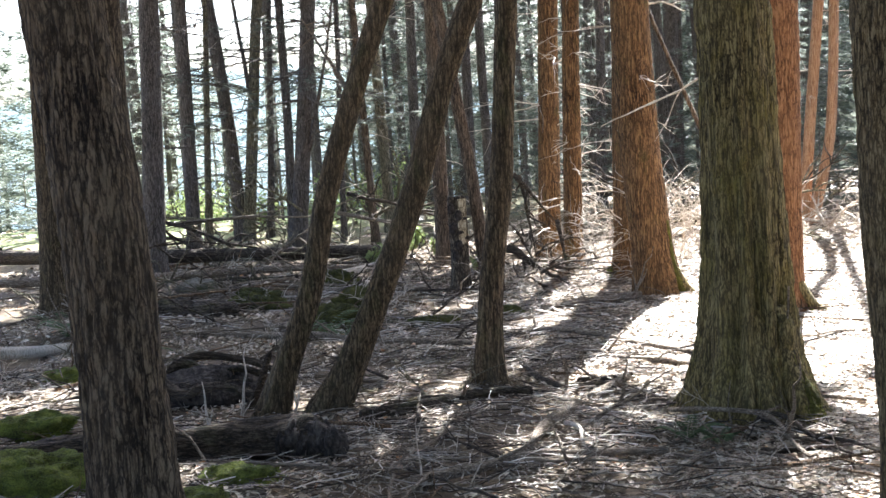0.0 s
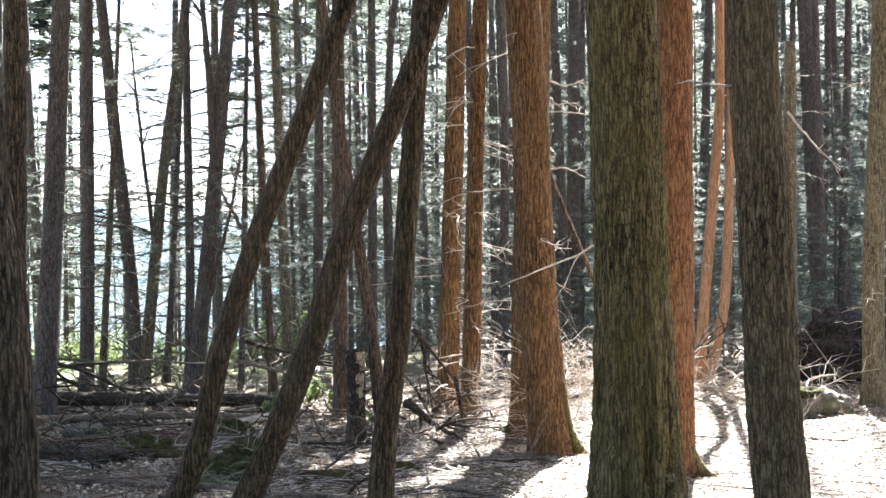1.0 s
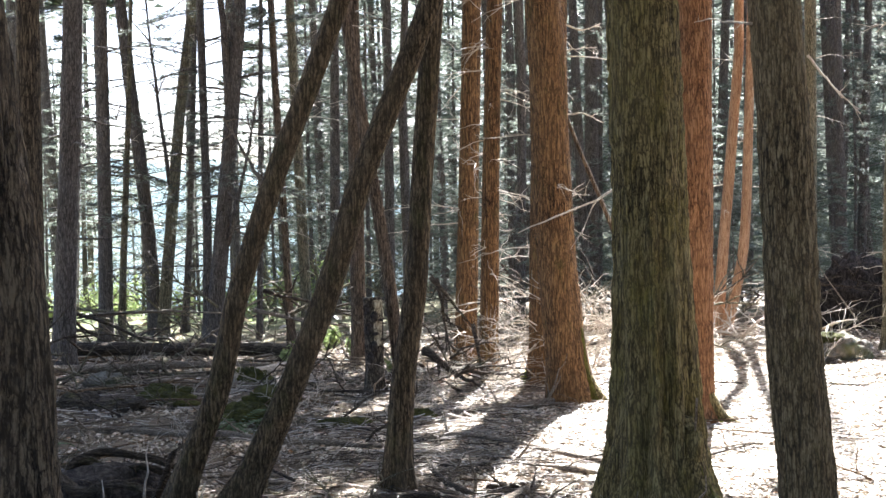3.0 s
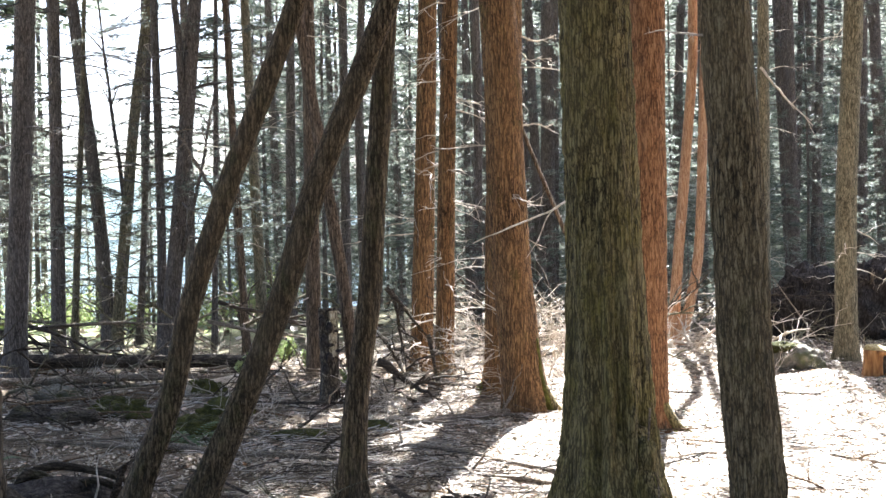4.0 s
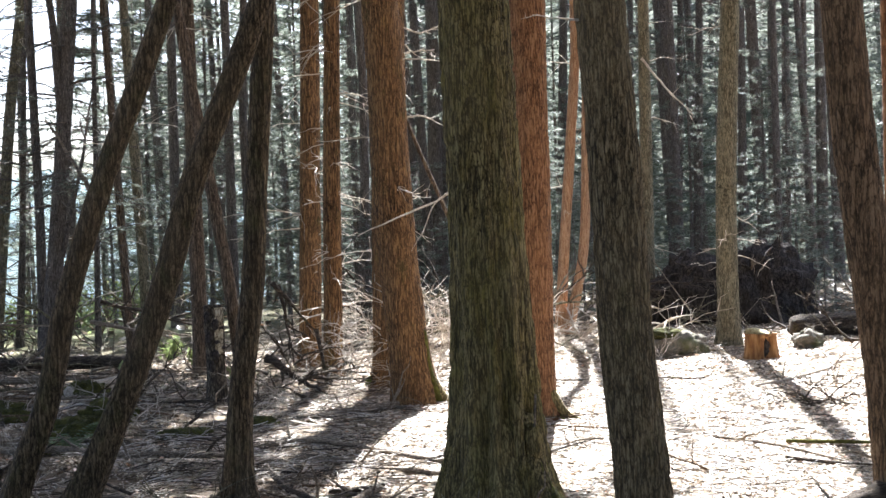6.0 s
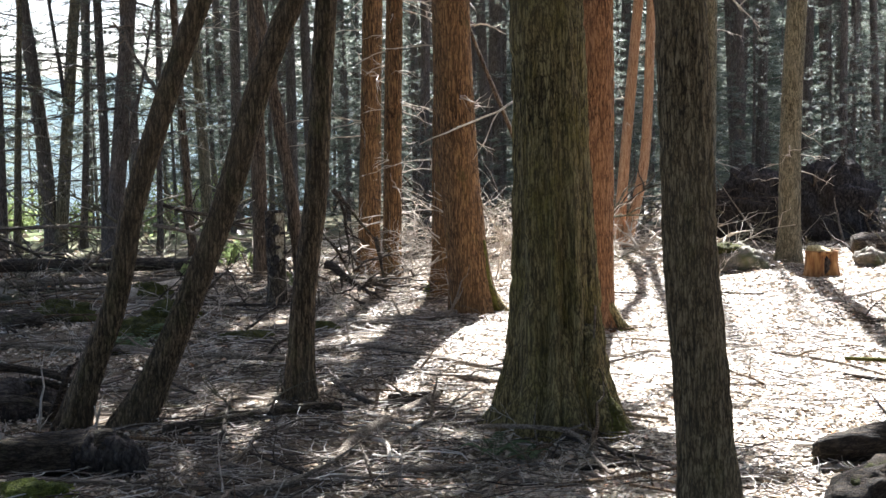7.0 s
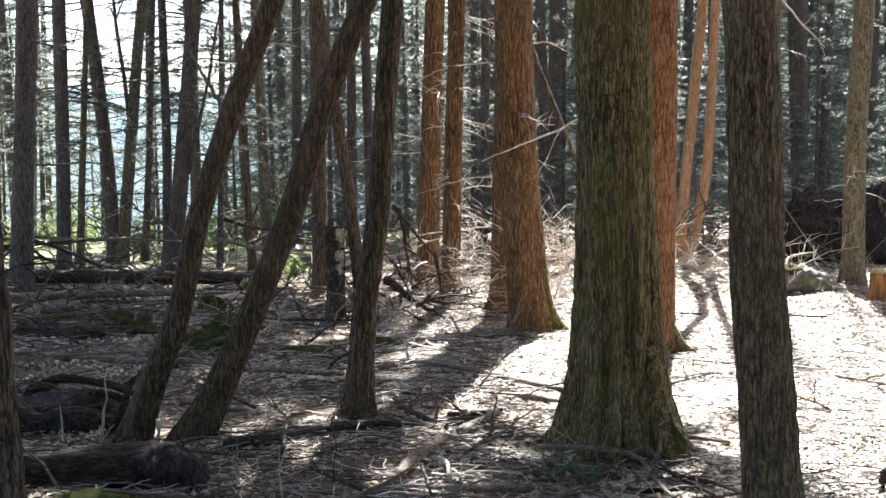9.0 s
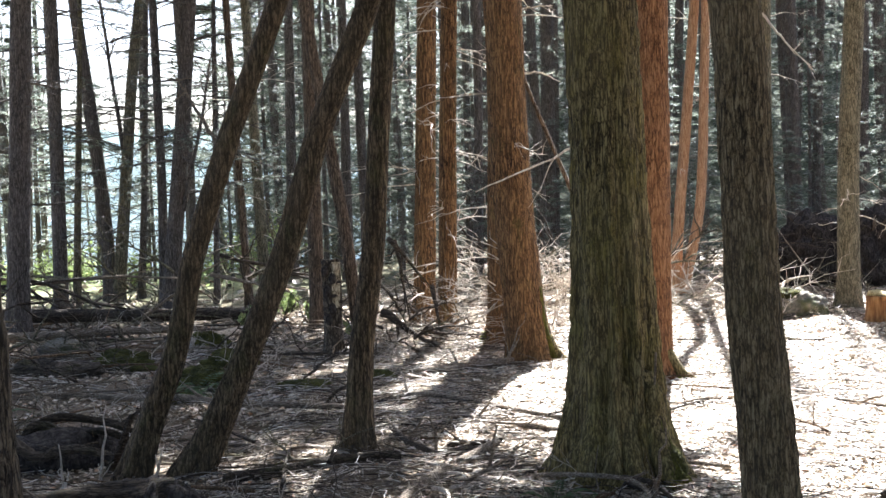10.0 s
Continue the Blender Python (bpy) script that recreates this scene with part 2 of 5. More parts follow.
def vnoise(p, seed=0):
    """Smooth value noise in 0..1 at the rows of p."""
    f = np.floor(p)
    u = p - f
    u = u * u * (3 - 2 * u)
    i, j, k = (f[:, n].astype(np.int64) for n in range(3))
    out = 0
    for a in (0, 1):
        wa = u[:, 0] if a else 1 - u[:, 0]
        for b_ in (0, 1):
            wb = u[:, 1] if b_ else 1 - u[:, 1]
            for c in (0, 1):
                wc = u[:, 2] if c else 1 - u[:, 2]
                out = out + wa * wb * wc * lattice(i + a, j + b_, k + c, seed)
    return out


def fbm(p, seed=0, octaves=4):
    total, amp = 0, 0.5
    for o in range(octaves):
        total = total + amp * vnoise(p * 2**o, seed + o)
        amp *= 0.5
    return total


def mesh_from(name, verts, faces, mat, smooth=True):
    me = bpy.data.meshes.new(name)
    if isinstance(faces, np.ndarray):
        n, k = faces.shape
        me.vertices.add(len(verts))
        me.vertices.foreach_set("co", np.asarray(verts, np.float32).ravel())
        me.loops.add(n * k)
        me.loops.foreach_set("vertex_index", faces.astype(np.int32).ravel())
        me.polygons.add(n)
        me.polygons.foreach_set("loop_start", np.arange(n, dtype=np.int32) * k)
        me.update(calc_edges=True)
    else:
        me.from_pydata([tuple(v) for v in verts], [], faces)
    me.polygons.foreach_set("use_smooth", np.full(len(me.polygons), smooth))
    me.materials.append(mat)
    me.validate()
    return me


def part(name, me, parent, label=""):
    ob = new(name, me)
    ob.parent = parent
    return tagged(ob, label)


def at_place(ob, x, y, z):
    ob.location = (x, y, z)
    return ob


def spline(points, n, shares=None):
    """n places along a smooth line through the points, evenly or at the given shares of its length."""
    p = np.asarray(points, float)
    if len(p) == 2:
        return p[0] + (p[1] - p[0]) * (np.linspace(0, 1, n) if shares is None else shares)[:, None]
    s = np.concatenate(([0], np.cumsum(np.linalg.norm(np.diff(p, axis=0), axis=1))))
    m = np.gradient(p, s, axis=0)
    q = s[-1] * (np.linspace(0, 1, n) if shares is None else shares)
    i = np.clip(np.searchsorted(s, q) - 1, 0, len(s) - 2)
    h = (s[i + 1] - s[i])[:, None]
    u = ((q - s[i])[:, None]) / h
    return (2 * u**3 - 3 * u**2 + 1) * p[i] + (u**3 - 2 * u**2 + u) * h * m[i] + (-2 * u**3 + 3 * u**2) * p[i + 1] + (u**3 - u**2) * h * m[i + 1]


def tube(centres, radii, sides, shape=None, cap=True):
    """Verts and quads of a tube; shape(angle, index) scales its radius."""
    c = np.asarray(centres, float)
    n = len(c)
    r = np.broadcast_to(np.asarray(radii, float), (n,))
    way = np.gradient(c, axis=0)
    way /= np.linalg.norm(way, axis=1)[:, None] + 1e-9
    ref = np.where(np.abs(way[:, 2:3]) > 0.75, np.array([[1.0, 0, 0]]), np.array([[0, 0, 1.0]]))
    if np.abs(way[:, 2]).max() > 0.75 and np.abs(way[:, 2]).min() < 0.75:
        ref = np.broadcast_to(np.array([[0.577, 0.577, -0.577]]), way.shape)
    s = np.cross(ref, way)
    s /= np.linalg.norm(s, axis=1)[:, None] + 1e-9
    t = np.cross(way, s)
    a = np.arange(sides) * 2 * np.pi / sides
    rr = np.repeat(r[:, None], sides, 1)
    if shape is not None:
        rr = rr * shape(a[None, :], np.arange(n)[:, None])
    v = c[:, None, :] + rr[..., None] * (np.cos(a)[None, :, None] * s[:, None, :] + np.sin(a)[None, :, None] * t[:, None, :])
    v = v.reshape(-1, 3)
    i = np.arange(n - 1)[:, None] * sides
    j = np.arange(sides)[None, :]
    k = (j + 1) % sides
    f = np.stack([i + j, i + k, i + sides + k, i + sides + j], -1).reshape(-1, 4)
    faces = f
    if cap:
        v = np.vstack([v, c[:1], c[-1:]])
        lo, hi = len(v) - 2, len(v) - 1
        jj = np.arange(sides)
        kk = (jj + 1) % sides
        top = (n - 1) * sides
        faces = np.vstack([f, np.stack([kk, jj, np.full(sides, lo), np.full(sides, lo)], 1), np.stack([top + jj, top + kk, np.full(sides, hi), np.full(sides, hi)], 1)])
    return v, faces


def quads_mesh(name, pieces, mat, smooth=True):
    """One mesh of several (verts, quads) pieces; a quad with a doubled last corner is a triangle."""
    off, vs, fs = 0, [], []
    for v, f in pieces:
        vs.append(v)
        fs.append(f + off)
        off += len(v)
    v, f = np.vstack(vs), np.vstack(fs)
    tri = f[:, 2] == f[:, 3]
    me = bpy.data.meshes.new(name)
    loops = np.concatenate([f[~tri].ravel(), f[tri][:, :3].ravel()]).astype(np.int32)
    nq, nt_ = int((~tri).sum()), int(tri.sum())
    starts = np.concatenate([np.arange(nq) * 4, nq * 4 + np.arange(nt_) * 3]).astype(np.int32)
    me.vertices.add(len(v))
    me.vertices.foreach_set("co", v.astype(np.float32).ravel())
    me.loops.add(len(loops))
    me.loops.foreach_set("vertex_index", loops)
    me.polygons.add(nq + nt_)
    me.polygons.foreach_set("loop_start", starts)
    me.update(calc_edges=True)
    me.polygons.foreach_set("use_smooth", np.full(nq + nt_, smooth))
    me.materials.append(mat)
    return me


# ---- ground ----
def smooth_step(a, b_, x):
    u = np.clip((x - a) / (b_ - a), 0, 1)
    return u * u * (3 - 2 * u)


def ground_z(x, y):
    x, y = np.asarray(x, float), np.asarray(y, float)
    p = np.stack([x.ravel(), y.ravel(), 0 * x.ravel()], 1)
    z = 0.10 * (fbm(p * 0.55, 3, 3) - 0.44) + 0.05 * (fbm(p * 2.6, 9, 3) - 0.44)
    z = z + 0.13 * (fbm(p * 1.9, 15, 4) - 0.46) * smooth_step(0.2, -1.0, p[:, 0]) * smooth_step(17, 12, p[:, 1])
    z = z.reshape(x.shape)
    z = z + 0.34 * smooth_step(24, 44, y) * np.clip(y - 24, 0, 75) * smooth_step(-1.5, 7, x)
    z = z - 0.16 * smooth_step(18, 34, y) * np.clip(y - 18, 0, 160) * smooth_step(1, -7, x)
    return z


def gz(x, y):
    return float(ground_z(np.array([x]), np.array([y]))[0])


def spread(lo, hi, step, reach):
    """Even steps from lo to hi, then wider and wider ones out to reach."""
    out = list(np.arange(lo, hi + step / 2, step))
    d = step
    while out[-1] < reach:
        d *= 1.18
        out.append(out[-1] + d)
    d = step
    front = []
    at = lo
    while at > -reach:
        d *= 1.18
        at -= d
        front.append(at)
    return np.array(front[::-1] + out)


gx, gy = spread(-5.0, 6.5, 0.08, 900), spread(4.4, 16.0, 0.08, 900)
mx_, my_ = np.meshgrid(gx, gy)
mz_ = ground_z(mx_, my_) + 0.025 * (fbm(np.stack([mx_.ravel(), my_.ravel(), 0 * mx_.ravel()], 1) * 9, 21, 3).reshape(mx_.shape) - 0.44)
gv = np.stack([mx_.ravel(), my_.ravel(), mz_.ravel()], 1)
ii = np.arange(len(gy) - 1)[:, None] * len(gx) + np.arange(len(gx) - 1)[None, :]
gf = np.stack([ii, ii + 1, ii + len(gx) + 1, ii + len(gx)], -1).reshape(-1, 4)
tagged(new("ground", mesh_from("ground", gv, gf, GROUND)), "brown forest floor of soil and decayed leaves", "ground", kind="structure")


# ---- trees ----
def trunk_mesh(points, r0, r1, height, mat, sides=24, rings=60, ridge=0.06, flare=0.5, flare_h=0.5, lobes=5, seed=0, flute=0.1):
    """A tapered trunk along the points (from its foot), with root flare and furrowed bark."""
    low = min(0.85, 3.6 / max(points[-1][2], 1.0))
    k = int(rings * 0.84)
    shares = np.concatenate([np.linspace(0, low, k, endpoint=False), np.linspace(low, 1, rings - k)])
    c = spline(points, rings, shares)
    h = np.maximum(c[:, 2], 0)
    r = r0 + (r1 - r0) * np.clip(h / height, 0, 1)
    phase = seed * 1.7

    def shape(a, i):
        hh = h[i]
        fl = flare * np.exp(-hh / (flare_h * 0.45)) * (0.62 + 0.38 * np.cos(lobes * a + phase + 0.8 * np.sin(2 * a + phase)))
        fl = fl + flute * flare * np.exp(-hh / (flare_h * 1.3)) * np.cos(9 * a + phase + 1.4 * np.sin(3 * a))
        k = max(r0 * 30, 2.2)
        p = np.stack([np.broadcast_to(np.cos(a) * k, fl.shape).ravel(), np.broadcast_to(np.sin(a) * k, fl.shape).ravel(), np.broadcast_to(c[:, 2][i] * 9.0 + 0 * a, fl.shape).ravel()], 1)
        q = p * np.array([0.25, 0.25, 0.3])
        n = np.clip(np.abs(vnoise(p, seed) - 0.5) * 5, 0, 1)
        n2 = vnoise(p * np.array([2.1, 2.1, 1.6]), seed + 5)
        wob = vnoise(q, seed + 11) - 0.5
        return 1 + fl + (ridge * 0.6 * (n - 0.6) + ridge * 0.5 * (n2 - 0.5) + 0.06 * wob.reshape(-1)).reshape(fl.shape)

    return quads_mesh("trunk", [tube(c, r, sides, shape)], mat)


def limb_pieces(start, way, length, r, droop=0.15, seed=0, forks=3, sides=5, crook=1.0):
    """A crooked dead branch with side twigs."""
    g = np.random.default_rng(seed)
    n = 7
    way = np.asarray(way, float) / np.linalg.norm(way)
    u = np.linspace(0, 1, n)[:, None]
    c = np.asarray(start) + way * length * u + np.array([[0, 0, -droop * length]]) * u**2
    c[1:] += np.cumsum(g.normal(0, 0.028 * length, (n - 1, 3)), 0) * 0.7 * crook
    vs, fs = tube(c, r * (1 - 0.8 * u[:, 0]), sides)
    for _ in range(forks):
        i = int(g.integers(1, n - 1))
        side = way + g.normal(0, 0.75, 3)
        side /= np.linalg.norm(side)
        ln = length * g.uniform(0.2, 0.55)
        uu = np.linspace(0, 1, 5)[:, None]
        cc = c[i] + side * ln * uu + g.normal(0, 0.035 * ln, (5, 3)) * (uu > 0) + np.array([[0, 0, -0.12 * ln]]) * uu**2
        v2, f2 = tube(cc, r * 0.55 * (1 - 0.75 * uu[:, 0]), 4)
        o = len(vs)
        join = np.array([[i * sides, o, o + 1, o + 1]])
        vs, fs = np.vstack([vs, v2]), np.vstack([fs, f2 + o, join])
    return [(vs, fs)]


def leaf_quads(centres, ways, ups, length, width):
    """Folded leaves: two triangles each along their midrib."""
    n = len(centres)
    side = np.cross(ways, ups)
    side /= np.linalg.norm(side, axis=1)[:, None] + 1e-9
    up = np.cross(side, ways)
    L, Wd = np.reshape(length, (-1, 1)), np.reshape(width, (-1, 1))
    a = centres - ways * L / 2
    b_ = centres + ways * L / 2
    l = centres + side * Wd / 2 + up * Wd * 0.15
    r = centres - side * Wd / 2 + up * Wd * 0.15
    v = np.stack([a, r, b_, l], 1).reshape(-1, 3)
    i = np.arange(n)[:, None] * 4
    f = np.concatenate([i + np.array([[0, 1, 2]]), i + np.array([[0, 2, 3]])])
    return v, f


def unit(v):
    return v / (np.linalg.norm(v, axis=1)[:, None] + 1e-9)


def spray_crown(name, z0, z1, r_low, r_high, whorls, per, leaves, size, seed, droop=0.18, mat=None, slim=1.0):
    """Leaf sprays on flat drooping boughs round a stem: many small leaves with gaps between the boughs."""
    g = np.random.default_rng(seed)
    cs, ws = [], []
    for w in range(whorls):
        z = z0 + (z1 - z0) * (w + g.uniform(0, 1)) / whorls
        reach = (r_low + (r_high - r_low) * (z - z0) / (z1 - z0)) * g.uniform(0.6, 1.15)
        for k in range(per):
            a = g.uniform(0, 2 * np.pi)
            ln = reach * g.uniform(0.65, 1.1)
            d = np.array([math.cos(a), math.sin(a), g.uniform(-0.1, 0.2)])
            s = np.array([-math.sin(a), math.cos(a), 0])
            u = g.uniform(0.15, 1, leaves) ** 0.7
            wide = (0.32 * ln * (1 - 0.55 * u)) * g.normal(0, 0.55, leaves)
            c = np.array([0, 0, z]) + d * (u * ln)[:, None] + s * wide[:, None]
            c[:, 2] += -droop * ln * u**2 + g.normal(0, 0.035, leaves)
            cs.append(c)
            ws.append(d + s * np.sign(wide)[:, None] * 0.9 + g.normal(0, 0.35, (leaves, 3)))
    c, w = np.vstack(cs), unit(np.vstack(ws))
    up = unit(np.array([[0, 0, 1.0]]) + g.normal(0, 0.55, c.shape))
    n = len(c)
    v, f = leaf_quads(c, w, up, size * g.uniform(0.6, 1.5, n), slim * size * g.uniform(0.3, 0.6, n))
    return mesh_from(name, v, f, mat or NEEDLES, smooth=False)


# crowns stay out of view; sparse and dense builds set how much sun passes
OPEN_CROWNS = [spray_crown("crown", 0, 4.5, 2.2, 0.7, 10, 5, 18, 0.34, 44 + s) for s in range(3)]
CROWNS = [spray_crown("crown", 0, 4.5, 2.2, 0.7, 13, 7, 19, 0.38, 40 + s) for s in range(3)]


def bough_meshes(seed, length=1.3, leaves=280, size=0.055):
    """A flat hemlock bough along x: its wood, and the fine foliage on its side twigs."""
    g = np.random.default_rng(seed)
    n = 8
    u = np.linspace(0, 1, n)
    c = np.stack([u * length, np.cumsum(g.normal(0, 0.03, n)), 0.12 * length * u - 0.26 * length * u**2 + np.cumsum(g.normal(0, 0.012, n))], 1)
    c -= c[0]
    wood = [tube(c, 0.011 * (1 - 0.8 * u), 4)]
    spots = []
    for k in range(13):
        q = g.uniform(0.12, 0.97)
        a = np.array([np.interp(q, u, c[:, m]) for m in range(3)])
        ln = length * 0.42 * (1.1 - 0.75 * q) * g.uniform(0.5, 1.2)
        d = np.array([g.uniform(0.5, 1.0), g.choice((-1, 1)) * g.uniform(0.5, 1), g.normal(-0.1, 0.12)])
        d /= np.linalg.norm(d)
        w = np.linspace(0, 1, 4)[:, None]
        cc = a + d * ln * w + g.normal(0, 0.02, (4, 3)) * w
        wood.append(tube(cc, 0.0045 * (1 - 0.6 * w[:, 0]), 3))
        if g.uniform() < 0.8:
            spots.append((a, d, ln))
    cs, ws = [], []
    for k in range(leaves):
        a, d, ln = spots[int(g.integers(len(spots)))]
        side = np.cross(d, (0, 0, 1.0))
        cs.append(a + d * ln * g.uniform(0.1, 1.1) + side * g.normal(0, 0.05) + np.array([0, 0, g.normal(-0.01, 0.014)]))
        ws.append(d + side * g.normal(0, 0.9) + g.normal(0, 0.15, 3))
    v, f = leaf_quads(np.array(cs), unit(np.array(ws)), unit(np.array([[0, 0, 1.0]]) + g.normal(0, 0.35, (leaves, 3))), size * g.uniform(0.6, 1.6, leaves), size * 0.28 * g.uniform(0.6, 1.4, leaves))
    return quads_mesh("bough", wood, BARK_FAR), mesh_from("foliage", v, f, NEEDLES, smooth=False)


BOUGHS = [bough_meshes(480 + s) for s in range(6)]


def make_tree(x, y, tops, r, mat, label, top_z=13.0, r_top=None, crown_z=None, crown_scale=1.0, limbs=0, limb_len=0.5, limb_z=(0.6, 4.0), seed=0,
              sides=20, rings=50, ridge=0.05, flare=0.45, flare_h=0.4, lobes=5, limb_mat=None, category="tree", group="", name="tree", boughs=0, bough_z=(1.2, 6.0), open_crown=False, flute=0.1):
    """A tree with its foot at x, y; tops are further places (dx, dy, z) of its stem, the last one carried on to top_z."""
    z0 = gz(x, y)
    t = tagged(at_place(new(name), x, y, z0), label, category, group)
    pts = [(0, 0, -0.25), (0, 0, 0.0)] + [tuple(p) for p in tops]
    a, b_ = np.array(pts[-2]), np.array(pts[-1])
    k = (b_ - a) / max(b_[2] - a[2], 0.1)
    if top_z > b_[2] + 0.5:
        pts.append(tuple(b_ + k * (top_z - b_[2]) * np.array([0.8, 0.8, 1])))
    rt = r_top if r_top is not None else r * 0.35
    if pts[1][:2] == (0, 0) and len(pts) > 2:
        k0 = (np.array(pts[2]) - np.array(pts[1])) / max(pts[2][2], 0.1)
        pts[0] = tuple(-0.25 * k0)
    part("trunk", trunk_mesh(pts, r, rt, top_z, mat, sides, rings, ridge, flare, flare_h, lobes, seed, flute), t)
    g = np.random.default_rng(seed + 500)
    line = spline(pts, 200)
    for i in range(limbs):
        z = g.uniform(*limb_z)
        c = line[np.argmin(np.abs(line[:, 2] - z))]
        an = g.uniform(0, 2 * np.pi)
        ln = limb_len * g.uniform(0.5, 1.5)
        me = quads_mesh("dead_branch", limb_pieces(c, (math.cos(an), math.sin(an), g.uniform(-0.25, 0.25)), ln, 0.005 + 0.0045 * ln, 0.2, seed * 100 + i, 3, 5), limb_mat or TWIG_PALE)
        part("dead_branch", me, t)
    for i in range(boughs):
        c = line[np.argmin(np.abs(line[:, 2] - g.uniform(*bough_z)))]
        wood, leaves = BOUGHS[int(g.integers(len(BOUGHS)))]
        bo = part("bough", wood, t)
        bo.matrix_basis = Matrix.Translation(c) @ pose(0, 0, 0, g.uniform(-15, 15), g.uniform(-14, 14), g.uniform(0, 360)) @ Matrix.Scale(g.uniform(0.6, 1.3), 4)
        part("foliage", leaves, bo, "open sprays of green needles")
    # crown above the view, placed for the shade it throws on the floor
    if crown_z is not None:
        c = line[np.argmin(np.abs(line[:, 2] - crown_z))]
        cr = part("crown", (OPEN_CROWNS if open_crown else CROWNS)[seed % 3], t, "unseen dark green needle crown placed for its shade")
        cr.matrix_basis = Matrix.Translation(c) @ pose(0, 0, 0, 0, 0, seed * 77) @ Matrix.Scale(crown_scale, 4)
    return t


HI = dict(sides=112, rings=190)
FAIR = dict(sides=80, rings=160)
MID = dict(sides=50, rings=130)
make_tree(-1.483, 4.3, [(-0.02, 0, 0.8), (-0.055, 0, 1.41), (-0.12, 0, 2.0), (-0.17, 0, 2.6)], 0.155, BARK_FURROW, "thick dark furrowed hemlock trunk rising from mossy ground", seed=1, crown_z=8, ridge=0.13, **HI)
make_tree(-4.27, 10.91, [(0.06, 0, 2.6)], 0.143, BARK_DARK, "dark upright trunk with a flared foot", seed=2, crown_z=8, top_z=12, **MID)
make_tree(-4.0, 11.94, [(0.06, 0, 3.60)], 0.131, BARK_FURROW, "dark furrowed trunk close behind a thicker one", seed=30, crown_z=8, top_z=12, **MID)
make_tree(-4.185, 13.49, [(0.1, 0, 1.73), (0.16, 0, 2.9)], 0.12, BARK_FAR, "dark straight trunk against the bright sky", seed=3, crown_z=7.5, boughs=12, limbs=18, limb_len=1.2, limb_z=(0.8, 5.5), limb_mat=BARK_FAR)
make_tree(-4.40, 15.92, [(0.03, 0, 2.0), (0.04, 0, 3.1)], 0.091, BARK_FAR, "slim dark trunk against the bright sky", seed=4, crown_z=7, boughs=12, limbs=20, limb_len=1.2, limb_z=(0.8, 5.5), limb_mat=BARK_FAR)
make_tree(-4.33, 16.36, [(0.09, 0, 1.6), (0.14, 0, 2.4)], 0.05, BARK_GREY, "thin pale green sapling trunk", seed=5, limbs=6, top_z=6)
make_tree(-4.07, 17.16, [(-0.1, 0, 1.73), (-0.255, 0, 3.24)], 0.098, BARK_FAR, "dark trunk leaning away from its neighbour", seed=6, crown_z=8, boughs=12, limbs=20, limb_len=1.2, limb_z=(0.8, 5.5), limb_mat=BARK_FAR)
FORK_TREE = make_tree(-3.98, 17.12, [(0.18, 0, 1.71), (0.34, 0, 3.19), (0.58, 0, 4.75)], 0.084, BARK_GREY, "mottled grey trunk leaning out of a shared foot", seed=7, crown_z=8, limbs=8)
make_tree(-3.13, 15.88, [(0.03, 0, 1.67), (0.02, 0, 2.94)], 0.06, BARK_FAR, "thin dark trunk in a close pair", seed=8, crown_z=7.5, boughs=12, limbs=18, limb_len=1.2, limb_z=(0.8, 5.5), limb_mat=BARK_FAR)
PAIR_TREE = make_tree(-3.03, 15.64, [(0.19, 0, 1.65), (0.33, 0, 3.0)], 0.103, BARK_FAR, "dark trunk in a close pair", seed=9, crown_z=8, boughs=12, limbs=18, limb_len=1.2, limb_z=(0.8, 5.5), limb_mat=BARK_FAR)
make_tree(-3.74, 17.4, [(0.07, 0, 0.93), (0.16, 0, 2.5)], 0.05, BARK_FAR, "thin far trunk with bare twigs", seed=10, boughs=12, limbs=12, limb_len=1.1, limb_z=(0.8, 5.5), top_z=8, limb_mat=BARK_FAR)
make_tree(-2.56, 16.33, [(0.09, 0, 3.05)], 0.04, BARK_FAR, "thin far trunk with bare twigs", seed=11, boughs=12, limbs=12, limb_len=1.1, limb_z=(0.8, 5.5), top_z=8, limb_mat=BARK_FAR)
LEAN_TREE = make_tree(-1.48, 6.59, [(0.11, 0, 0.31), (0.227, 0, 0.6), (0.37, 0, 1.17), (0.565, 0, 1.74), (0.79, 0, 2.3)], 0.064, BARK_DARK, "dark leaning trunk beside an upturned root", seed=12, top_z=9, crown_z=7, crown_scale=0.7, ridge=0.09, flare=0.8, flare_h=0.4, **MID)
make_tree(-1.17, 6.5, [(0.17, 0, 0.32), (0.3, 0, 0.6), (0.535, 0, 1.17), (0.717, 0, 1.73), (0.955, 0, 2.29)], 0.07, BARK_DARK, "dark slim trunk leaning steeply", seed=13, top_z=9, crown_z=7, crown_scale=0.7, ridge=0.09, flare=0.8, flare_h=0.4, **MID)
make_tree(-2.08, 15.79, [(-0.06, 0, 1.61), (-0.1, 0, 2.6)], 0.049, BARK_DULL, "thin brown trunk with few twigs", seed=14, open_crown=True, limbs=6, top_z=12, crown_z=8, crown_scale=0.8)
make_tree(-2.05, 17.21, [(-0.05, 0, 1.6), (-0.08, 0, 2.5)], 0.075, BARK_GREY, "pale slim trunk in the sun", seed=15, open_crown=True, limbs=6, crown_z=8)
make_tree(-1.035, 13.16, [(0.0, 0, 1.6), (0.01, 0, 3.3)], 0.08, BARK_DULL, "slim brown trunk behind a broken stub", seed=16, open_crown=True, limbs=8, top_z=12, crown_z=7.5, crown_scale=1.0)
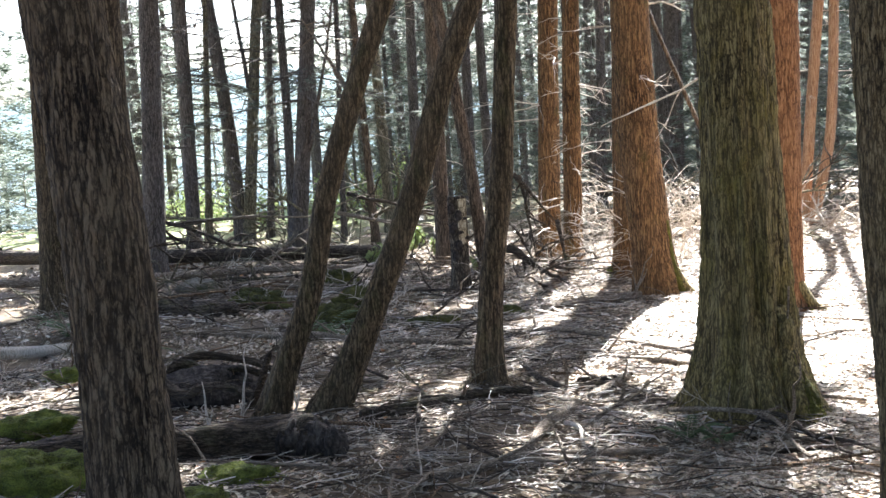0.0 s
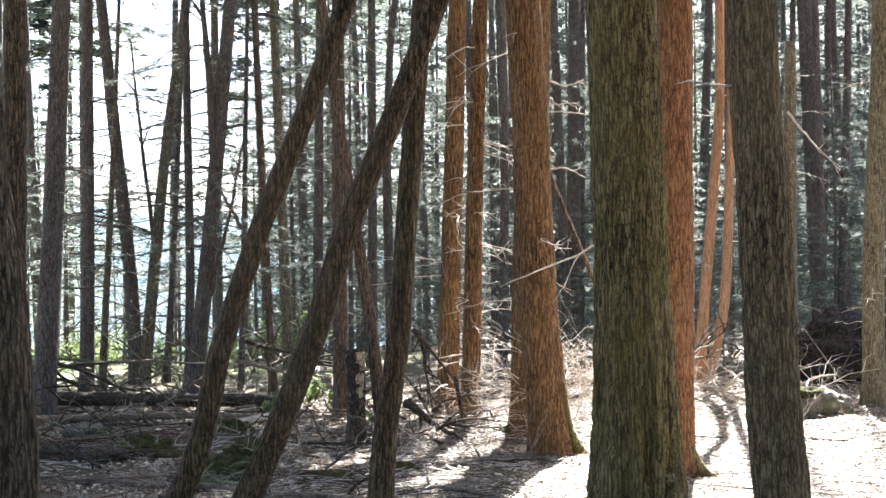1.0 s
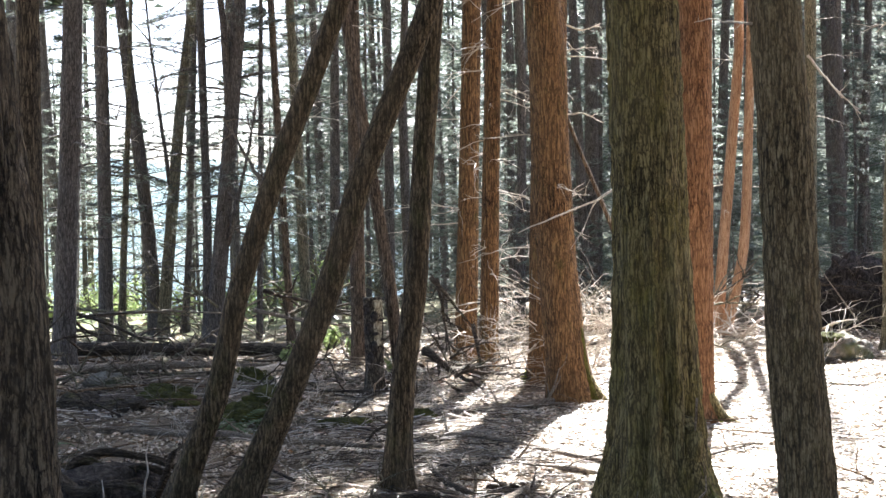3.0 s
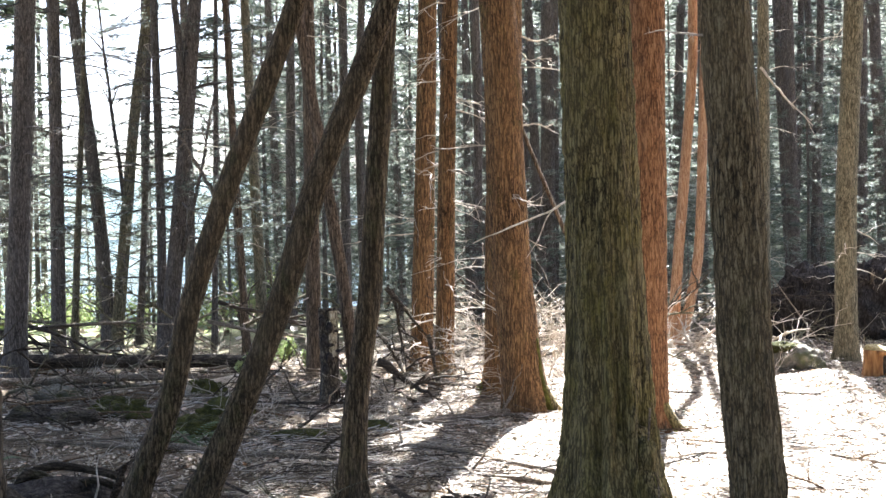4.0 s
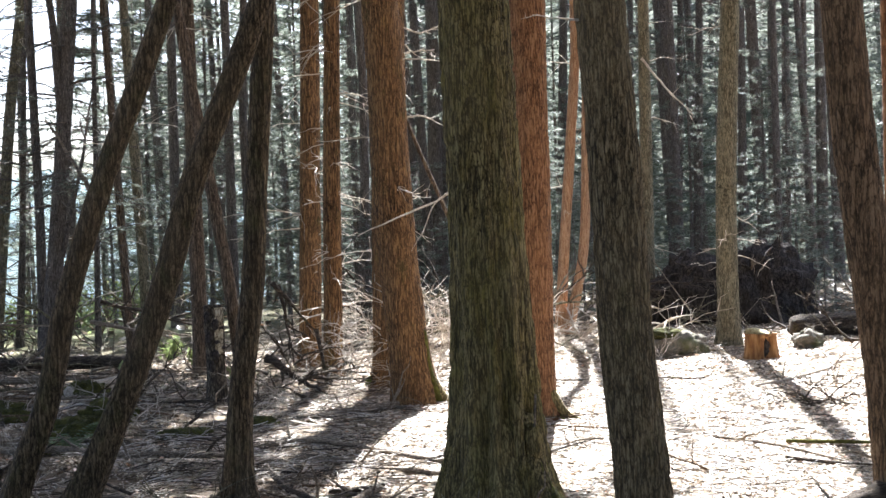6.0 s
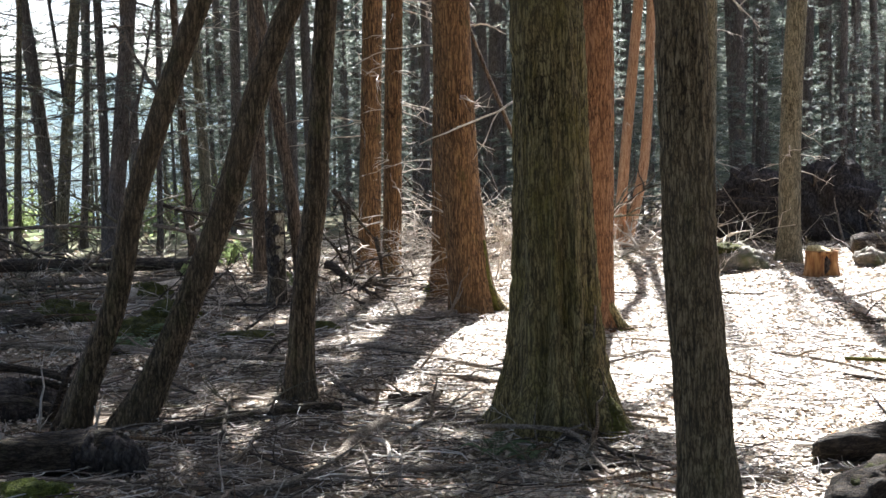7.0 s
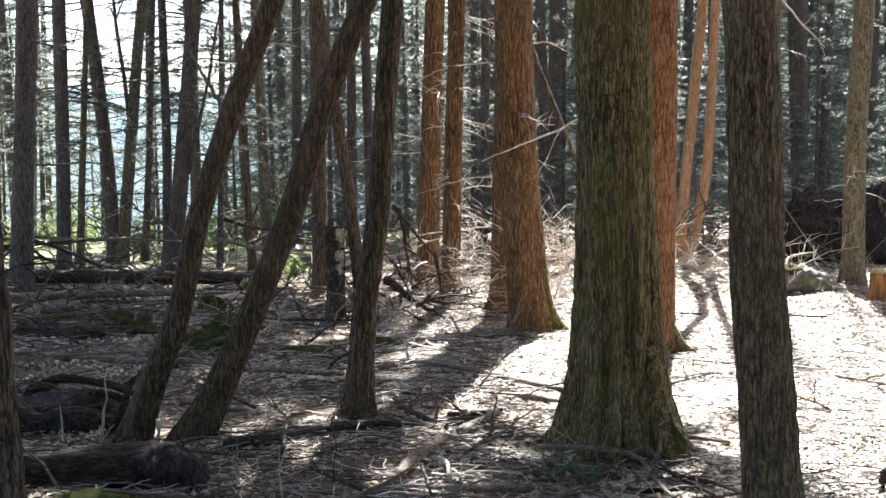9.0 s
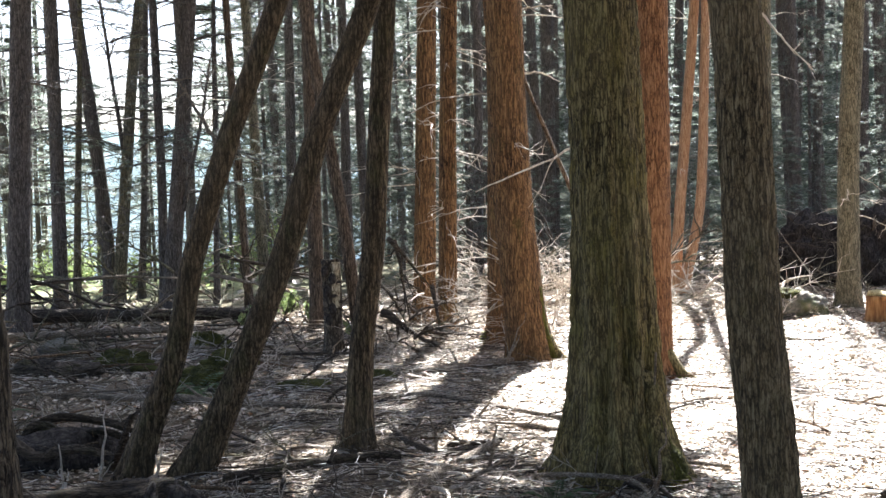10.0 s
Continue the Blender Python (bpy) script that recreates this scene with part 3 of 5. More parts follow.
make_tree(-0.52, 11.38, [(-0.085, 0, 0.88), (-0.205, 0, 1.75), (-0.33, 0, 2.6)], 0.06, BARK_DULL, "bent brown trunk beside a broken stub", seed=17, limbs=4, top_z=10, **MID)
make_tree(-0.34, 7.02, [(0.035, 0, 0.52), (0.124, 0, 1.13), (0.174, 0, 1.74), (0.226, 0, 2.34)], 0.067, BARK_DARK, "slim dark upright trunk with a small flared foot", seed=18, top_z=11, crown_z=8, crown_scale=0.8, ridge=0.09, flare=1.1, flare_h=0.3, **MID)
make_tree(0.045, 13.5, [(0.09, 0, 2.23), (0.155, 0, 4.0)], 0.115, BARK_ORANGE, "straight reddish trunk with bare dead twigs", seed=19, limbs=24, limb_len=0.6, limb_z=(0.3, 3.6), top_z=15, crown_z=9.0, crown_scale=0.85, **MID)
make_tree(0.265, 12.26, [(0.034, 0, 1.09), (0.07, 0, 2.16), (0.14, 0, 3.77)], 0.09, BARK_ORANGE, "slim reddish trunk with many bare dead twigs", seed=20, limbs=30, limb_len=0.45, limb_z=(0.3, 3.6), top_z=13, **MID)
ORANGE_TREE = make_tree(0.895, 10.36, [(-0.046, 0, 0.48), (-0.085, 0, 0.95), (-0.13, 0, 1.83), (-0.145, 0, 2.73), (-0.18, 0, 3.4)], 0.166, BARK_ORANGE, "orange-brown furrowed hemlock trunk with a mossy foot", seed=21, limbs=4, top_z=15, crown_z=9.5, ridge=0.08, **FAIR)
K_TREE = make_tree(0.79, 11.65, [(0.015, 0, 0.8), (0.075, 0, 3.1), (0.09, 0, 3.6)], 0.172, BARK_ORANGE, "orange-brown trunk close behind another", seed=22, limbs=16, limb_len=0.6, limb_z=(0.4, 3.6), top_z=16, crown_z=11, crown_scale=0.7, **MID)
MOSSY_TREE = make_tree(0.96, 6.2, [(0.004, 0, 1.0), (-0.01, 0, 1.7), (-0.025, 0, 2.4)], 0.188, BARK_MOSSY, "thick mossy trunk with spreading buttress roots", seed=23, top_z=15, crown_z=9, ridge=0.12, flare=0.95, flare_h=0.6, flute=0.3, **HI)
RED_TREE = make_tree(1.67, 9.22, [(0.05, 0, 2.99)], 0.146, BARK_RED, "red-brown sunlit trunk with a dark foot", seed=24, limbs=3, top_z=15, crown_z=9.5, ridge=0.07, **FAIR)
# upper stem bends out of view so the crown shades the near floor
make_tree(3.08, 15.56, [(0.08, 0, 0.96), (0.19, 0, 2.1), (0.35, 0, 4.27), (0.1, 0, 7.5), (-1.1, 0, 12.0)], 0.068, BARK_TWIN, "slim orange trunk in a twin pair", seed=25, limbs=8, top_z=15.5, crown_z=10.7, crown_scale=0.9)
make_tree(3.14, 15.45, [(0.15, 0, 0.55), (0.24, 0, 1.0), (0.29, 0, 1.6), (0.32, 0, 2.3)], 0.064, BARK_TWIN, "slim curved orange trunk in a twin pair", seed=26, limbs=6, top_z=12)
NEAR_TREE = make_tree(1.325, 4.65, [(-0.042, 0, 0.6), (-0.075, 0, 1.02), (-0.088, 0, 1.43), (-0.135, 0, 2.36)], 0.103, BARK_SCALY, "dark furrowed trunk of middle girth", seed=27, top_z=13, crown_z=8, ridge=0.12, flare=0.35, **HI)
# upper stem bends unseen to bring crown shade onto the near right corner
make_tree(4.53, 13.52, [(0.015, 0, 1.6), (0.055, 0, 2.4), (0.135, 0, 3.8), (0.12, 0.1, 7.0), (-0.2, 0.4, 11.5)], 0.117, BARK_GREY, "pale grey straight trunk beside a sawn stump", seed=28, limbs=8, top_z=16, crown_z=10.8, crown_scale=0.78, **MID)
make_tree(2.735, 5.6, [(-0.07, 0, 0.8), (-0.165, 0, 1.6), (-0.225, 0, 2.4)], 0.104, BARK_BROWN, "brown furrowed trunk leaning slightly", seed=29, top_z=13, crown_z=8, ridge=0.1, **HI)


# ---- trees further off ----
FAR = dict(limb_mat=BARK_FAR, boughs=7, limbs=12, limb_len=1.1, limb_z=(0.8, 6.5), sides=14, rings=40)
PALE_SNAG = make_tree(4.49, 16.72, [(0.06, 0, 3.39)], 0.097, BARK_GREY, "grey broken dead trunk", seed=31, top_z=4.4, r_top=0.07, limbs=6, sides=16, rings=40)
make_tree(6.98, 24.0, [(-0.16, 0, 4.0)], 0.125, BARK_FAR, "dark trunk beside an upturned root plate", seed=32, crown_z=7.2, crown_scale=0.7, **FAR)
make_tree(7.05, 24.2, [(0.17, 0, 4.0)], 0.07, BARK_FAR, "dark trunk beside an upturned root plate", seed=33, crown_z=7.6, crown_scale=0.6, **FAR)
make_tree(9.09, 25.0, [(-0.12, 0, 4.0)], 0.14, BARK_FAR, "dark trunk beside an upturned root plate", seed=34, crown_z=9, **FAR)
make_tree(9.37, 25.42, [(0.1, 0, 4.04)], 0.098, BARK_FAR, "slim dark trunk deep in the wood", seed=35, crown_z=9, **FAR)
make_tree(7.39, 24.1, [(0.17, 0, 4.0)], 0.092, BARK_FAR, "slim dark trunk deep in the wood", seed=36, **FAR)
make_tree(2.61, 26.03, [(0.07, 0, 4.46)], 0.159, BARK_FAR, "dark trunk deep in the wood", seed=37, top_z=16, crown_z=9, **FAR)
# unseen bend in the upper stem sets where the sun patch ends
make_tree(0.86, 18.93, [(0.09, 0, 4.58), (-0.05, 0, 8.0), (-0.2, 0, 11.5)], 0.074, BARK_FAR, "dark trunk deep in the wood", seed=38, crown_z=10.3, top_z=15.5, **FAR)
make_tree(5.37, 27.36, [(0.23, 0, 4.55)], 0.109, BARK_FAR, "dark trunk deep in the wood", seed=39, top_z=17, **FAR)
# stem leans out of view to carry its shading crown to the right
make_tree(-0.81, 19.9, [(0.02, 0, 4.6), (0.55, 0, 8.6)], 0.075, BARK_FAR, "dark trunk deep in the wood", seed=40, crown_z=8.6, crown_scale=1.0, **FAR)
make_tree(-1.08, 19.68, [(0.045, 0, 4.6)], 0.082, BARK_FAR, "dark trunk deep in the wood", seed=41, open_crown=True, crown_z=7, **FAR)
make_tree(9.49, 25.0, [(0.11, 0, 4.0)], 0.095, BARK_FAR, "slim dark trunk deep in the wood", seed=42, **FAR)
make_tree(10.0, 25.2, [(0.06, 0, 4.0)], 0.04, BARK_FAR, "slim dark trunk deep in the wood", seed=43, **FAR)
make_tree(4.37, 9.0, [(0.0, 0, 3.0)], 0.12, BARK_RED, "red-brown trunk behind a leaning brown one", seed=44, top_z=14, crown_z=9, **MID)

# young conifers with green sprays down to the ground, in four builds
SAPLINGS = [spray_crown("foliage", 0.4, 7.5, 1.9, 0.35, 30, 4, 35, 0.138, 70 + s, 0.2, slim=0.38) for s in range(4)]
FAR_SAPLINGS = [spray_crown("foliage", 0.4, 7.5, 2.1, 0.4, 24, 4, 27, 0.21, 75 + s, 0.2, slim=0.45) for s in range(4)]
LOW_SAPLINGS = [spray_crown("foliage", 0.2, 7.5, 3.0, 0.5, 16, 5, 24, 0.32, 85 + s, 0.25, slim=0.4) for s in range(3)]
SAPLING_STEMS = [trunk_mesh([(0, 0, -0.2), (0.05, 0, 3), (0, 0.06, 7.6)], 0.06, 0.012, 7.6, BARK_FAR, 10, 24, 0.05, 0.3, 0.3, 4, 80 + s) for s in range(4)]


def sapling(x, y, size, k, label="young conifer with open green sprays"):
    t = tagged(at_place(new("conifer"), x, y, gz(x, y)), label, "tree", "young conifers at the back")
    t.rotation_euler = (0, 0, k * 2.4)
    t.scale = (size, size, size)
    part("trunk", SAPLING_STEMS[k % 4], t)
    part("foliage", LOW_SAPLINGS[k % 3] if size < 0.35 else (FAR_SAPLINGS if y > 30 else SAPLINGS)[k % 4], t)


g = np.random.default_rng(11)
count = 0
for row_y, lo, hi, n, size in ((21, -7, 0, 6, 0.6), (25, -10, 1, 8, 0.8), (24, 3, 12.5, 9, 0.66), (28, 1, 15, 10, 0.8), (28, -13, -1, 6, 1.0), (32, -16, 2, 11, 1.25), (33, 2, 18, 12, 1.05), (38, -18, 22, 17, 1.25), (42, -5, 15, 12, 1.6), (46, -22, 26, 17, 1.6), (58, -28, 33, 16, 2.2)):
    for i in range(n):
        x = lo + (hi - lo) * (i + g.uniform(0.1, 0.9)) / n
        y = row_y + g.uniform(-2, 2)
        open_left = -0.265 < x / y < -0.18
        if g.uniform() < (0.65 if open_left else 0.1 if x < 0 else 0.0):
            continue
        sapling(x, y, size * g.uniform(0.75, 1.15) * (0.7 if open_left else 1), count)
        count += 1

# open young conifers before the bright gap
for x, y, size in ((-5.6, 21.5, 0.4), (-4.6, 22.2, 0.36), (-5.0, 24.5, 0.5), (-6.3, 25.5, 0.55), (-5.5, 27.0, 0.5), (-4.2, 20.6, 0.36), (-6.9, 27.8, 0.6), (-4.0, 23.5, 0.45)):
    sapling(x, y, size, count, "small open young conifer in the sun")
    count += 1

# a stand of young conifers beyond the dark upright trunks
for x, y, size in ((-8.6, 19.5, 0.5), (-9.6, 21.0, 0.6), (-8.2, 22.5, 0.6), (-10.6, 23.5, 0.7), (-9.2, 24.5, 0.7), (-11.4, 26.0, 0.8), (-9.9, 27.5, 0.85), (-12.6, 29.0, 0.95), (-10.9, 30.0, 1.0), (-13.4, 27.0, 0.9), (-7.6, 20.4, 0.42), (-12.0, 24.0, 0.8)):
    sapling(x, y, size, count)
    count += 1

# feathery young conifers closing the view between the trunks
for x, y, size in ((-2.7, 23.5, 0.85), (-1.6, 22.4, 0.8), (-0.7, 23.8, 0.85), (-2.3, 26.6, 0.95), (-1.2, 28.2, 1.0), (-3.3, 28.6, 0.95), (-0.1, 26.8, 0.95), (0.6, 24.2, 0.85), (-2.0, 30.5, 1.1), (-0.6, 31, 1.1), (-2.1, 24.9, 1.05), (-1.0, 25.6, 1.1), (-1.7, 27.4, 1.2), (0.2, 28.6, 1.2), (-3.2, 30.2, 1.3)):
    sapling(x, y, size, count)
    count += 1

# low undergrowth closing the clearing
for x, y, size in ((0.4, 16.9, 0.2), (1.1, 17.6, 0.24), (1.8, 16.8, 0.2), (2.3, 18.0, 0.26), (2.7, 17.1, 0.2), (3.7, 17.6, 0.25), (4.0, 18.4, 0.28), (4.9, 18.0, 0.22), (5.4, 18.8, 0.28), (1.5, 19.0, 0.3), (3.0, 19.2, 0.3), (-0.2, 18.2, 0.22), (6.6, 18.4, 0.25), (7.4, 19.3, 0.3), (7.3, 17.3, 0.24), (8.2, 18.2, 0.28), (8.9, 19.4, 0.3), (6.9, 16.7, 0.2), (8.0, 16.6, 0.22)):
    sapling(x, y, size, count, "low young conifer at the edge of the clearing")
    count += 1

# tall trunks deep in the wood; unseen crowns are placed to leave the clearing sunlit
for i in range(44):
    y = g.uniform(21.5, 46)
    x = g.uniform(-0.36, 0.5) * y
    if -0.26 < x / y < -0.17:
        continue
    make_tree(x, y, [(g.normal(0, 0.12), 0, 4.0)], g.uniform(0.06, 0.13), BARK_FAR, "tall dark trunk deep in the wood", seed=100 + i, top_z=16, crown_z=(6.2 + 0.125 * y if y > (33 if x < 0 else 37) else None), boughs=(6 if y < 34 else 0),
              limbs=9, limb_len=1.3, limb_z=(1, 7), limb_mat=BARK_FAR, sides=10, rings=24, group="trunks deep in the wood")
# extra trees, added so that their unseen crowns shade chosen parts of the floor
for i, (x, y, z) in enumerate(((3.4, 24.6, 8.2), (2.9, 27.5, 10.0), (4.2, 28.3, 10.2), (6.2, 28.0, 10.0), (7.3, 28.6, 10.3), (-0.3, 24.6, 7.2), (1.0, 25.2, 7.5), (-1.9, 19.4, 6.6), (-2.4, 22.8, 7.0), (-3.6, 20.6, 6.6), (-4.9, 23.3, 6.8))):
    make_tree(x, y, [(0.1 * math.sin(i * 2.1), 0, 4.0)], 0.085, BARK_FAR, "tall dark trunk deep in the wood", seed=160 + i, top_z=max(13, z + 4), crown_z=z, crown_scale=(0.85 if z < 11 else 0.6), open_crown=z < 9, boughs=10,
              limbs=6, limb_len=1.0, limb_z=(1, 6), limb_mat=BARK_FAR, sides=10, rings=24, group="trunks deep in the wood")

g3 = np.random.default_rng(57)
for i in range(10):
    y = 20.5 + 1.0 * i + g3.uniform(-0.4, 0.4)
    x = (0.245 + 0.21 * ((i * 0.618) % 1)) * y
    make_tree(x, y, [(g3.normal(0, 0.12), 0, 4.0)], g3.uniform(0.06, 0.13), BARK_FAR, "tall dark trunk deep in the wood", seed=180 + i, top_z=15, limbs=8, limb_len=1.0, limb_z=(1, 6), limb_mat=BARK_FAR, sides=12, rings=26, group="trunks deep in the wood")

# unseen trees round and behind the viewer, added to hold back sky light
for i, (x, y) in enumerate(((-3.6, 5.0), (-2.7, 2.0), (-1.3, -0.7), (1.5, -0.9), (2.6, 1.7), (3.9, 4.6), (-4.4, 3.2), (-5.6, 7.2), (-2.6, -1.8), (0.6, -3.2), (3.4, -1.6), (5.2, 2.2), (6.4, 6.0), (-6.4, -2.5), (-3.8, -6.0), (1.5, -7.5), (6.0, -5.0), (8.5, 1.0), (-8.5, 3.5), (9.0, 8.5), (-7.5, 10.5), (0.5, -12), (-7, -10), (8, -11))):
    make_tree(x, y, [(0.1 * math.sin(i * 1.7), 0, 4.0)], 0.14, BARK_DARK, "unseen dark furrowed trunk with a crown added to block sky light", seed=200 + i, top_z=13, crown_z=6.3, crown_scale=(1.15 if x < -3 else 1.6), open_crown=x < -3, sides=16, rings=30, group="the surrounding wood")

# pale distance beyond the falling slope: a backdrop with painted haze and own glow
GLOWING_HAZE = bpy.data.materials.new("painted_glowing_haze")
GLOWING_HAZE.use_nodes = True
hn = GLOWING_HAZE.node_tree
hb = hn.nodes["Principled BSDF"]
hb.inputs["Roughness"].default_value = 1.0
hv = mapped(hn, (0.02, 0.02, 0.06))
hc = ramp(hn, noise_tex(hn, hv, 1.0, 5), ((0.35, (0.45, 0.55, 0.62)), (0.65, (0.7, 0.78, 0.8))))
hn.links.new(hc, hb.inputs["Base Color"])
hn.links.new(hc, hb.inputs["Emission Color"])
# emission lifts the painted haze to the brightness of far air
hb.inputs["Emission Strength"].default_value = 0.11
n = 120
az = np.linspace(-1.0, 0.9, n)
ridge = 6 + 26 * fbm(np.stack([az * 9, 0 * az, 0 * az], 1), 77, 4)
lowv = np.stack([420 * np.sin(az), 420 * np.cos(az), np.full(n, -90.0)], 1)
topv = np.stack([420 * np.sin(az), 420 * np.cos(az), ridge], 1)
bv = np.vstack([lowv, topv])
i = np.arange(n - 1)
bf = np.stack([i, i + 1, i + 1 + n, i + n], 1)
tagged(new("backdrop", mesh_from("backdrop", bv, bf, GLOWING_HAZE)), "backdrop wall of pale hills with haze and glow painted on", "hills", kind="structure")


# ---- fallen wood ----
def log_mesh(points, r0, r1, mat, seed, sides=36, rings=60, rough=0.09, ragged=0.0):
    """A lying trunk, knotty and uneven, with ragged ends."""
    c = spline(points, rings)
    u = np.linspace(0, 1, rings)
    r = r0 + (r1 - r0) * u

    def shape(a, i):
        p = np.stack([np.broadcast_to(np.cos(a) * 2.2, (rings, sides)).ravel(), np.broadcast_to(np.sin(a) * 2.2, (rings, sides)).ravel(), np.broadcast_to(u[i] * 6 + 0 * a, (rings, sides)).ravel()], 1)
        n = fbm(p, seed, 3).reshape(rings, sides)
        e = fbm(p * 3.1, seed + 7, 2).reshape(rings, sides)
        end = np.minimum(u, 1 - u)[i] * 40
        return (1 + rough * 4 * (n - 0.44) + rough * 2 * (e - 0.37)) * np.clip(0.72 + 0.28 * end, 0, 1) * (1 - ragged * (e > 0.45) * (end < 1.2))

    return [tube(c, r, sides, shape)]


def fallen_log(points, r0, r1, mat, label, seed, stubs=3, group="", name="fallen_log", lift=0.75, rough=0.09, ragged=0.0):
    """A log along plan points (x, y), lying on the ground, with broken branch stubs."""
    p0 = points[0]
    z0 = gz(p0[0], p0[1])
    t = tagged(at_place(new(name), p0[0], p0[1], z0), label, "log", group)
    pts = []
    for i, q in enumerate(points):
        r = r0 + (r1 - r0) * i / (len(points) - 1)
        pts.append((q[0] - p0[0], q[1] - p0[1], gz(q[0], q[1]) - z0 + 0.02 + r * lift + (q[2] if len(q) > 2 else 0)))
    part("trunk", quads_mesh("trunk", log_mesh(pts, r0, r1, mat, seed, 36, 60, rough, ragged), mat), t)
    g = np.random.default_rng(seed)
    line = spline(pts, 60)
    for k in range(stubs):
        c = line[g.integers(5, 55)]
        me = quads_mesh("branch_stub", limb_pieces(c, (g.normal(0, 0.6), g.normal(0, 0.6), g.uniform(0.2, 1)), g.uniform(0.15, 0.5), 0.012, 0.0, seed + k, 1), DEAD_WOOD)
        part("branch_stub", me, t)
    return t


fallen_log([(-3.2, 5.5), (-2.3, 5.5), (-1.65, 5.62), (-1.25, 5.68), (-1.02, 5.6)], 0.062, 0.098, LOG_DARK, "decayed mossy log with a dark broken end", 301, 2, rough=0.2, ragged=0.35)
fallen_log([(-1.2, 5.66), (-1.08, 5.6), (-0.93, 5.5)], 0.1, 0.06, ROOT_SOIL, "dark rotten broken end of a log", 322, 0, rough=0.34, ragged=0.5)
fallen_log([(-7.2, 14.9, 0.12), (-4.07, 13.95, 0.08), (-1.7, 13.8, 0.02)], 0.085, 0.065, LOG_WOOD, "long dark fallen trunk lying across the wood", 302, 8)
fallen_log([(-6.5, 12.6), (-4.2, 12.9), (-2.2, 13.1)], 0.05, 0.035, DEAD_WOOD, "thin grey fallen trunk", 303, 5)
fallen_log([(-2.6, 9.1), (-2.0, 9.04), (-1.6, 8.75), (-1.23, 8.47), (-0.9, 8.36), (-0.5, 8.28)], 0.028, 0.02, DEAD_WOOD, "slim weathered pole lying on the leaves", 304, 2)
fallen_log([(-2.13, 11.9), (-1.7, 12.95)], 0.05, 0.035, TWIG_PALE, "short pale barkless log", 305, 1)
fallen_log([(-4.6, 8.4), (-3.5, 8.6), (-2.9, 8.9)], 0.045, 0.04, TWIG_PALE, "pale sunlit broken log", 306, 1)
fallen_log([(0.2, 9.75), (0.5, 9.95), (0.74, 10.2)], 0.028, 0.024, DEAD_WOOD, "short log against a tree foot", 307, 1)
fallen_log([(-0.95, 6.2), (-0.67, 6.37), (-0.4, 6.61), (-0.1, 6.68)], 0.032, 0.028, LOG_DARK, "low moss-covered rotten branch", 308, 1)
fallen_log([(-0.42, 8.4), (0.01, 8.5), (0.28, 8.24), (0.76, 7.68), (0.95, 7.5)], 0.02, 0.013, DEAD_WOOD, "thin straight fallen branch", 310, 1)
fallen_log([(-0.4, 7.98), (-0.02, 7.96), (0.24, 7.84), (0.43, 7.53), (0.8, 7.25)], 0.015, 0.011, DEAD_WOOD, "thin straight fallen branch", 309, 1)
fallen_log([(-0.04, 9.44), (0.22, 9.72), (0.48, 9.95), (0.8, 10.0)], 0.022, 0.012, DEAD_WOOD, "grey fallen branch on leaves", 314, 2)
fallen_log([(-0.17, 7.42, 0.02), (0.0, 6.96), (0.13, 6.78), (0.3, 6.73)], 0.015, 0.022, LOG_WOOD, "dark fallen branch on leaves", 311, 2)
fallen_log([(0.15, 6.96), (0.28, 6.92), (0.45, 6.94)], 0.018, 0.012, LOG_DARK, "short dark rotten branch on leaves", 327, 1)
fallen_log([(-0.1, 5.44), (-0.03, 5.96), (0.05, 6.15), (0.13, 6.34)], 0.02, 0.03, DEAD_WOOD, "pale broken length of branch", 312, 0, rough=0.14)
fallen_log([(0.2, 6.45), (0.42, 6.87)], 0.026, 0.022, DEAD_WOOD, "pale broken length of branch", 328, 0)
fallen_log([(-0.6, 5.1), (-0.3, 5.24), (-0.11, 5.35), (0.16, 5.4), (0.5, 5.45)], 0.024, 0.015, DEAD_WOOD, "crooked grey branch on leaves", 313, 2)
fallen_log([(-0.26, 6.34), (-0.02, 6.56), (0.18, 7.08)], 0.009, 0.006, DEAD_WOOD, "thin bent stick on leaves", 329, 1)
fallen_log([(0.06, 6.02), (0.12, 5.81, 0.03), (0.13, 5.48)], 0.011, 0.007, TWIG_PALE, "pale curved stick on leaves", 330, 0)
fallen_log([(0.14, 6.0), (0.3, 6.08), (0.55, 6.14)], 0.009, 0.006, TWIG_PALE, "thin pale stick on leaves", 331, 1)
fallen_log([(0.14, 6.42), (0.4, 6.4), (0.62, 6.38)], 0.008, 0.006, DEAD_WOOD, "thin stick before a mossy tree foot", 332, 1)
fallen_log([(0.55, 6.0, 0.04), (0.71, 5.85, 0.07), (0.97, 5.72, 0.06), (1.03, 5.45, 0.02), (1.08, 5.1)], 0.012, 0.008, DEAD_WOOD, "thin branch before a tree foot", 315, 1)
fallen_log([(0.92, 5.8, 0.06), (1.04, 5.75, 0.05), (1.12, 5.58, 0.02), (1.24, 5.28)], 0.012, 0.007, LOG_WOOD, "dark thin branch before a tree foot", 316, 1)
fallen_log([(0.88, 5.4), (1.0, 5.4), (1.14, 5.41)], 0.012, 0.01, LOG_DARK, "short dark stick before a tree foot", 333, 0)
fallen_log([(1.2, 6.33), (1.35, 6.28), (1.52, 6.2)], 0.011, 0.009, DEAD_WOOD, "pale straight stick on sunlit leaves", 334, 0)
fallen_log([(1.47, 7.7), (1.72, 7.98), (1.9, 8.17)], 0.009, 0.005, LOG_WOOD, "dark thin stick on sunlit leaves", 317, 0)
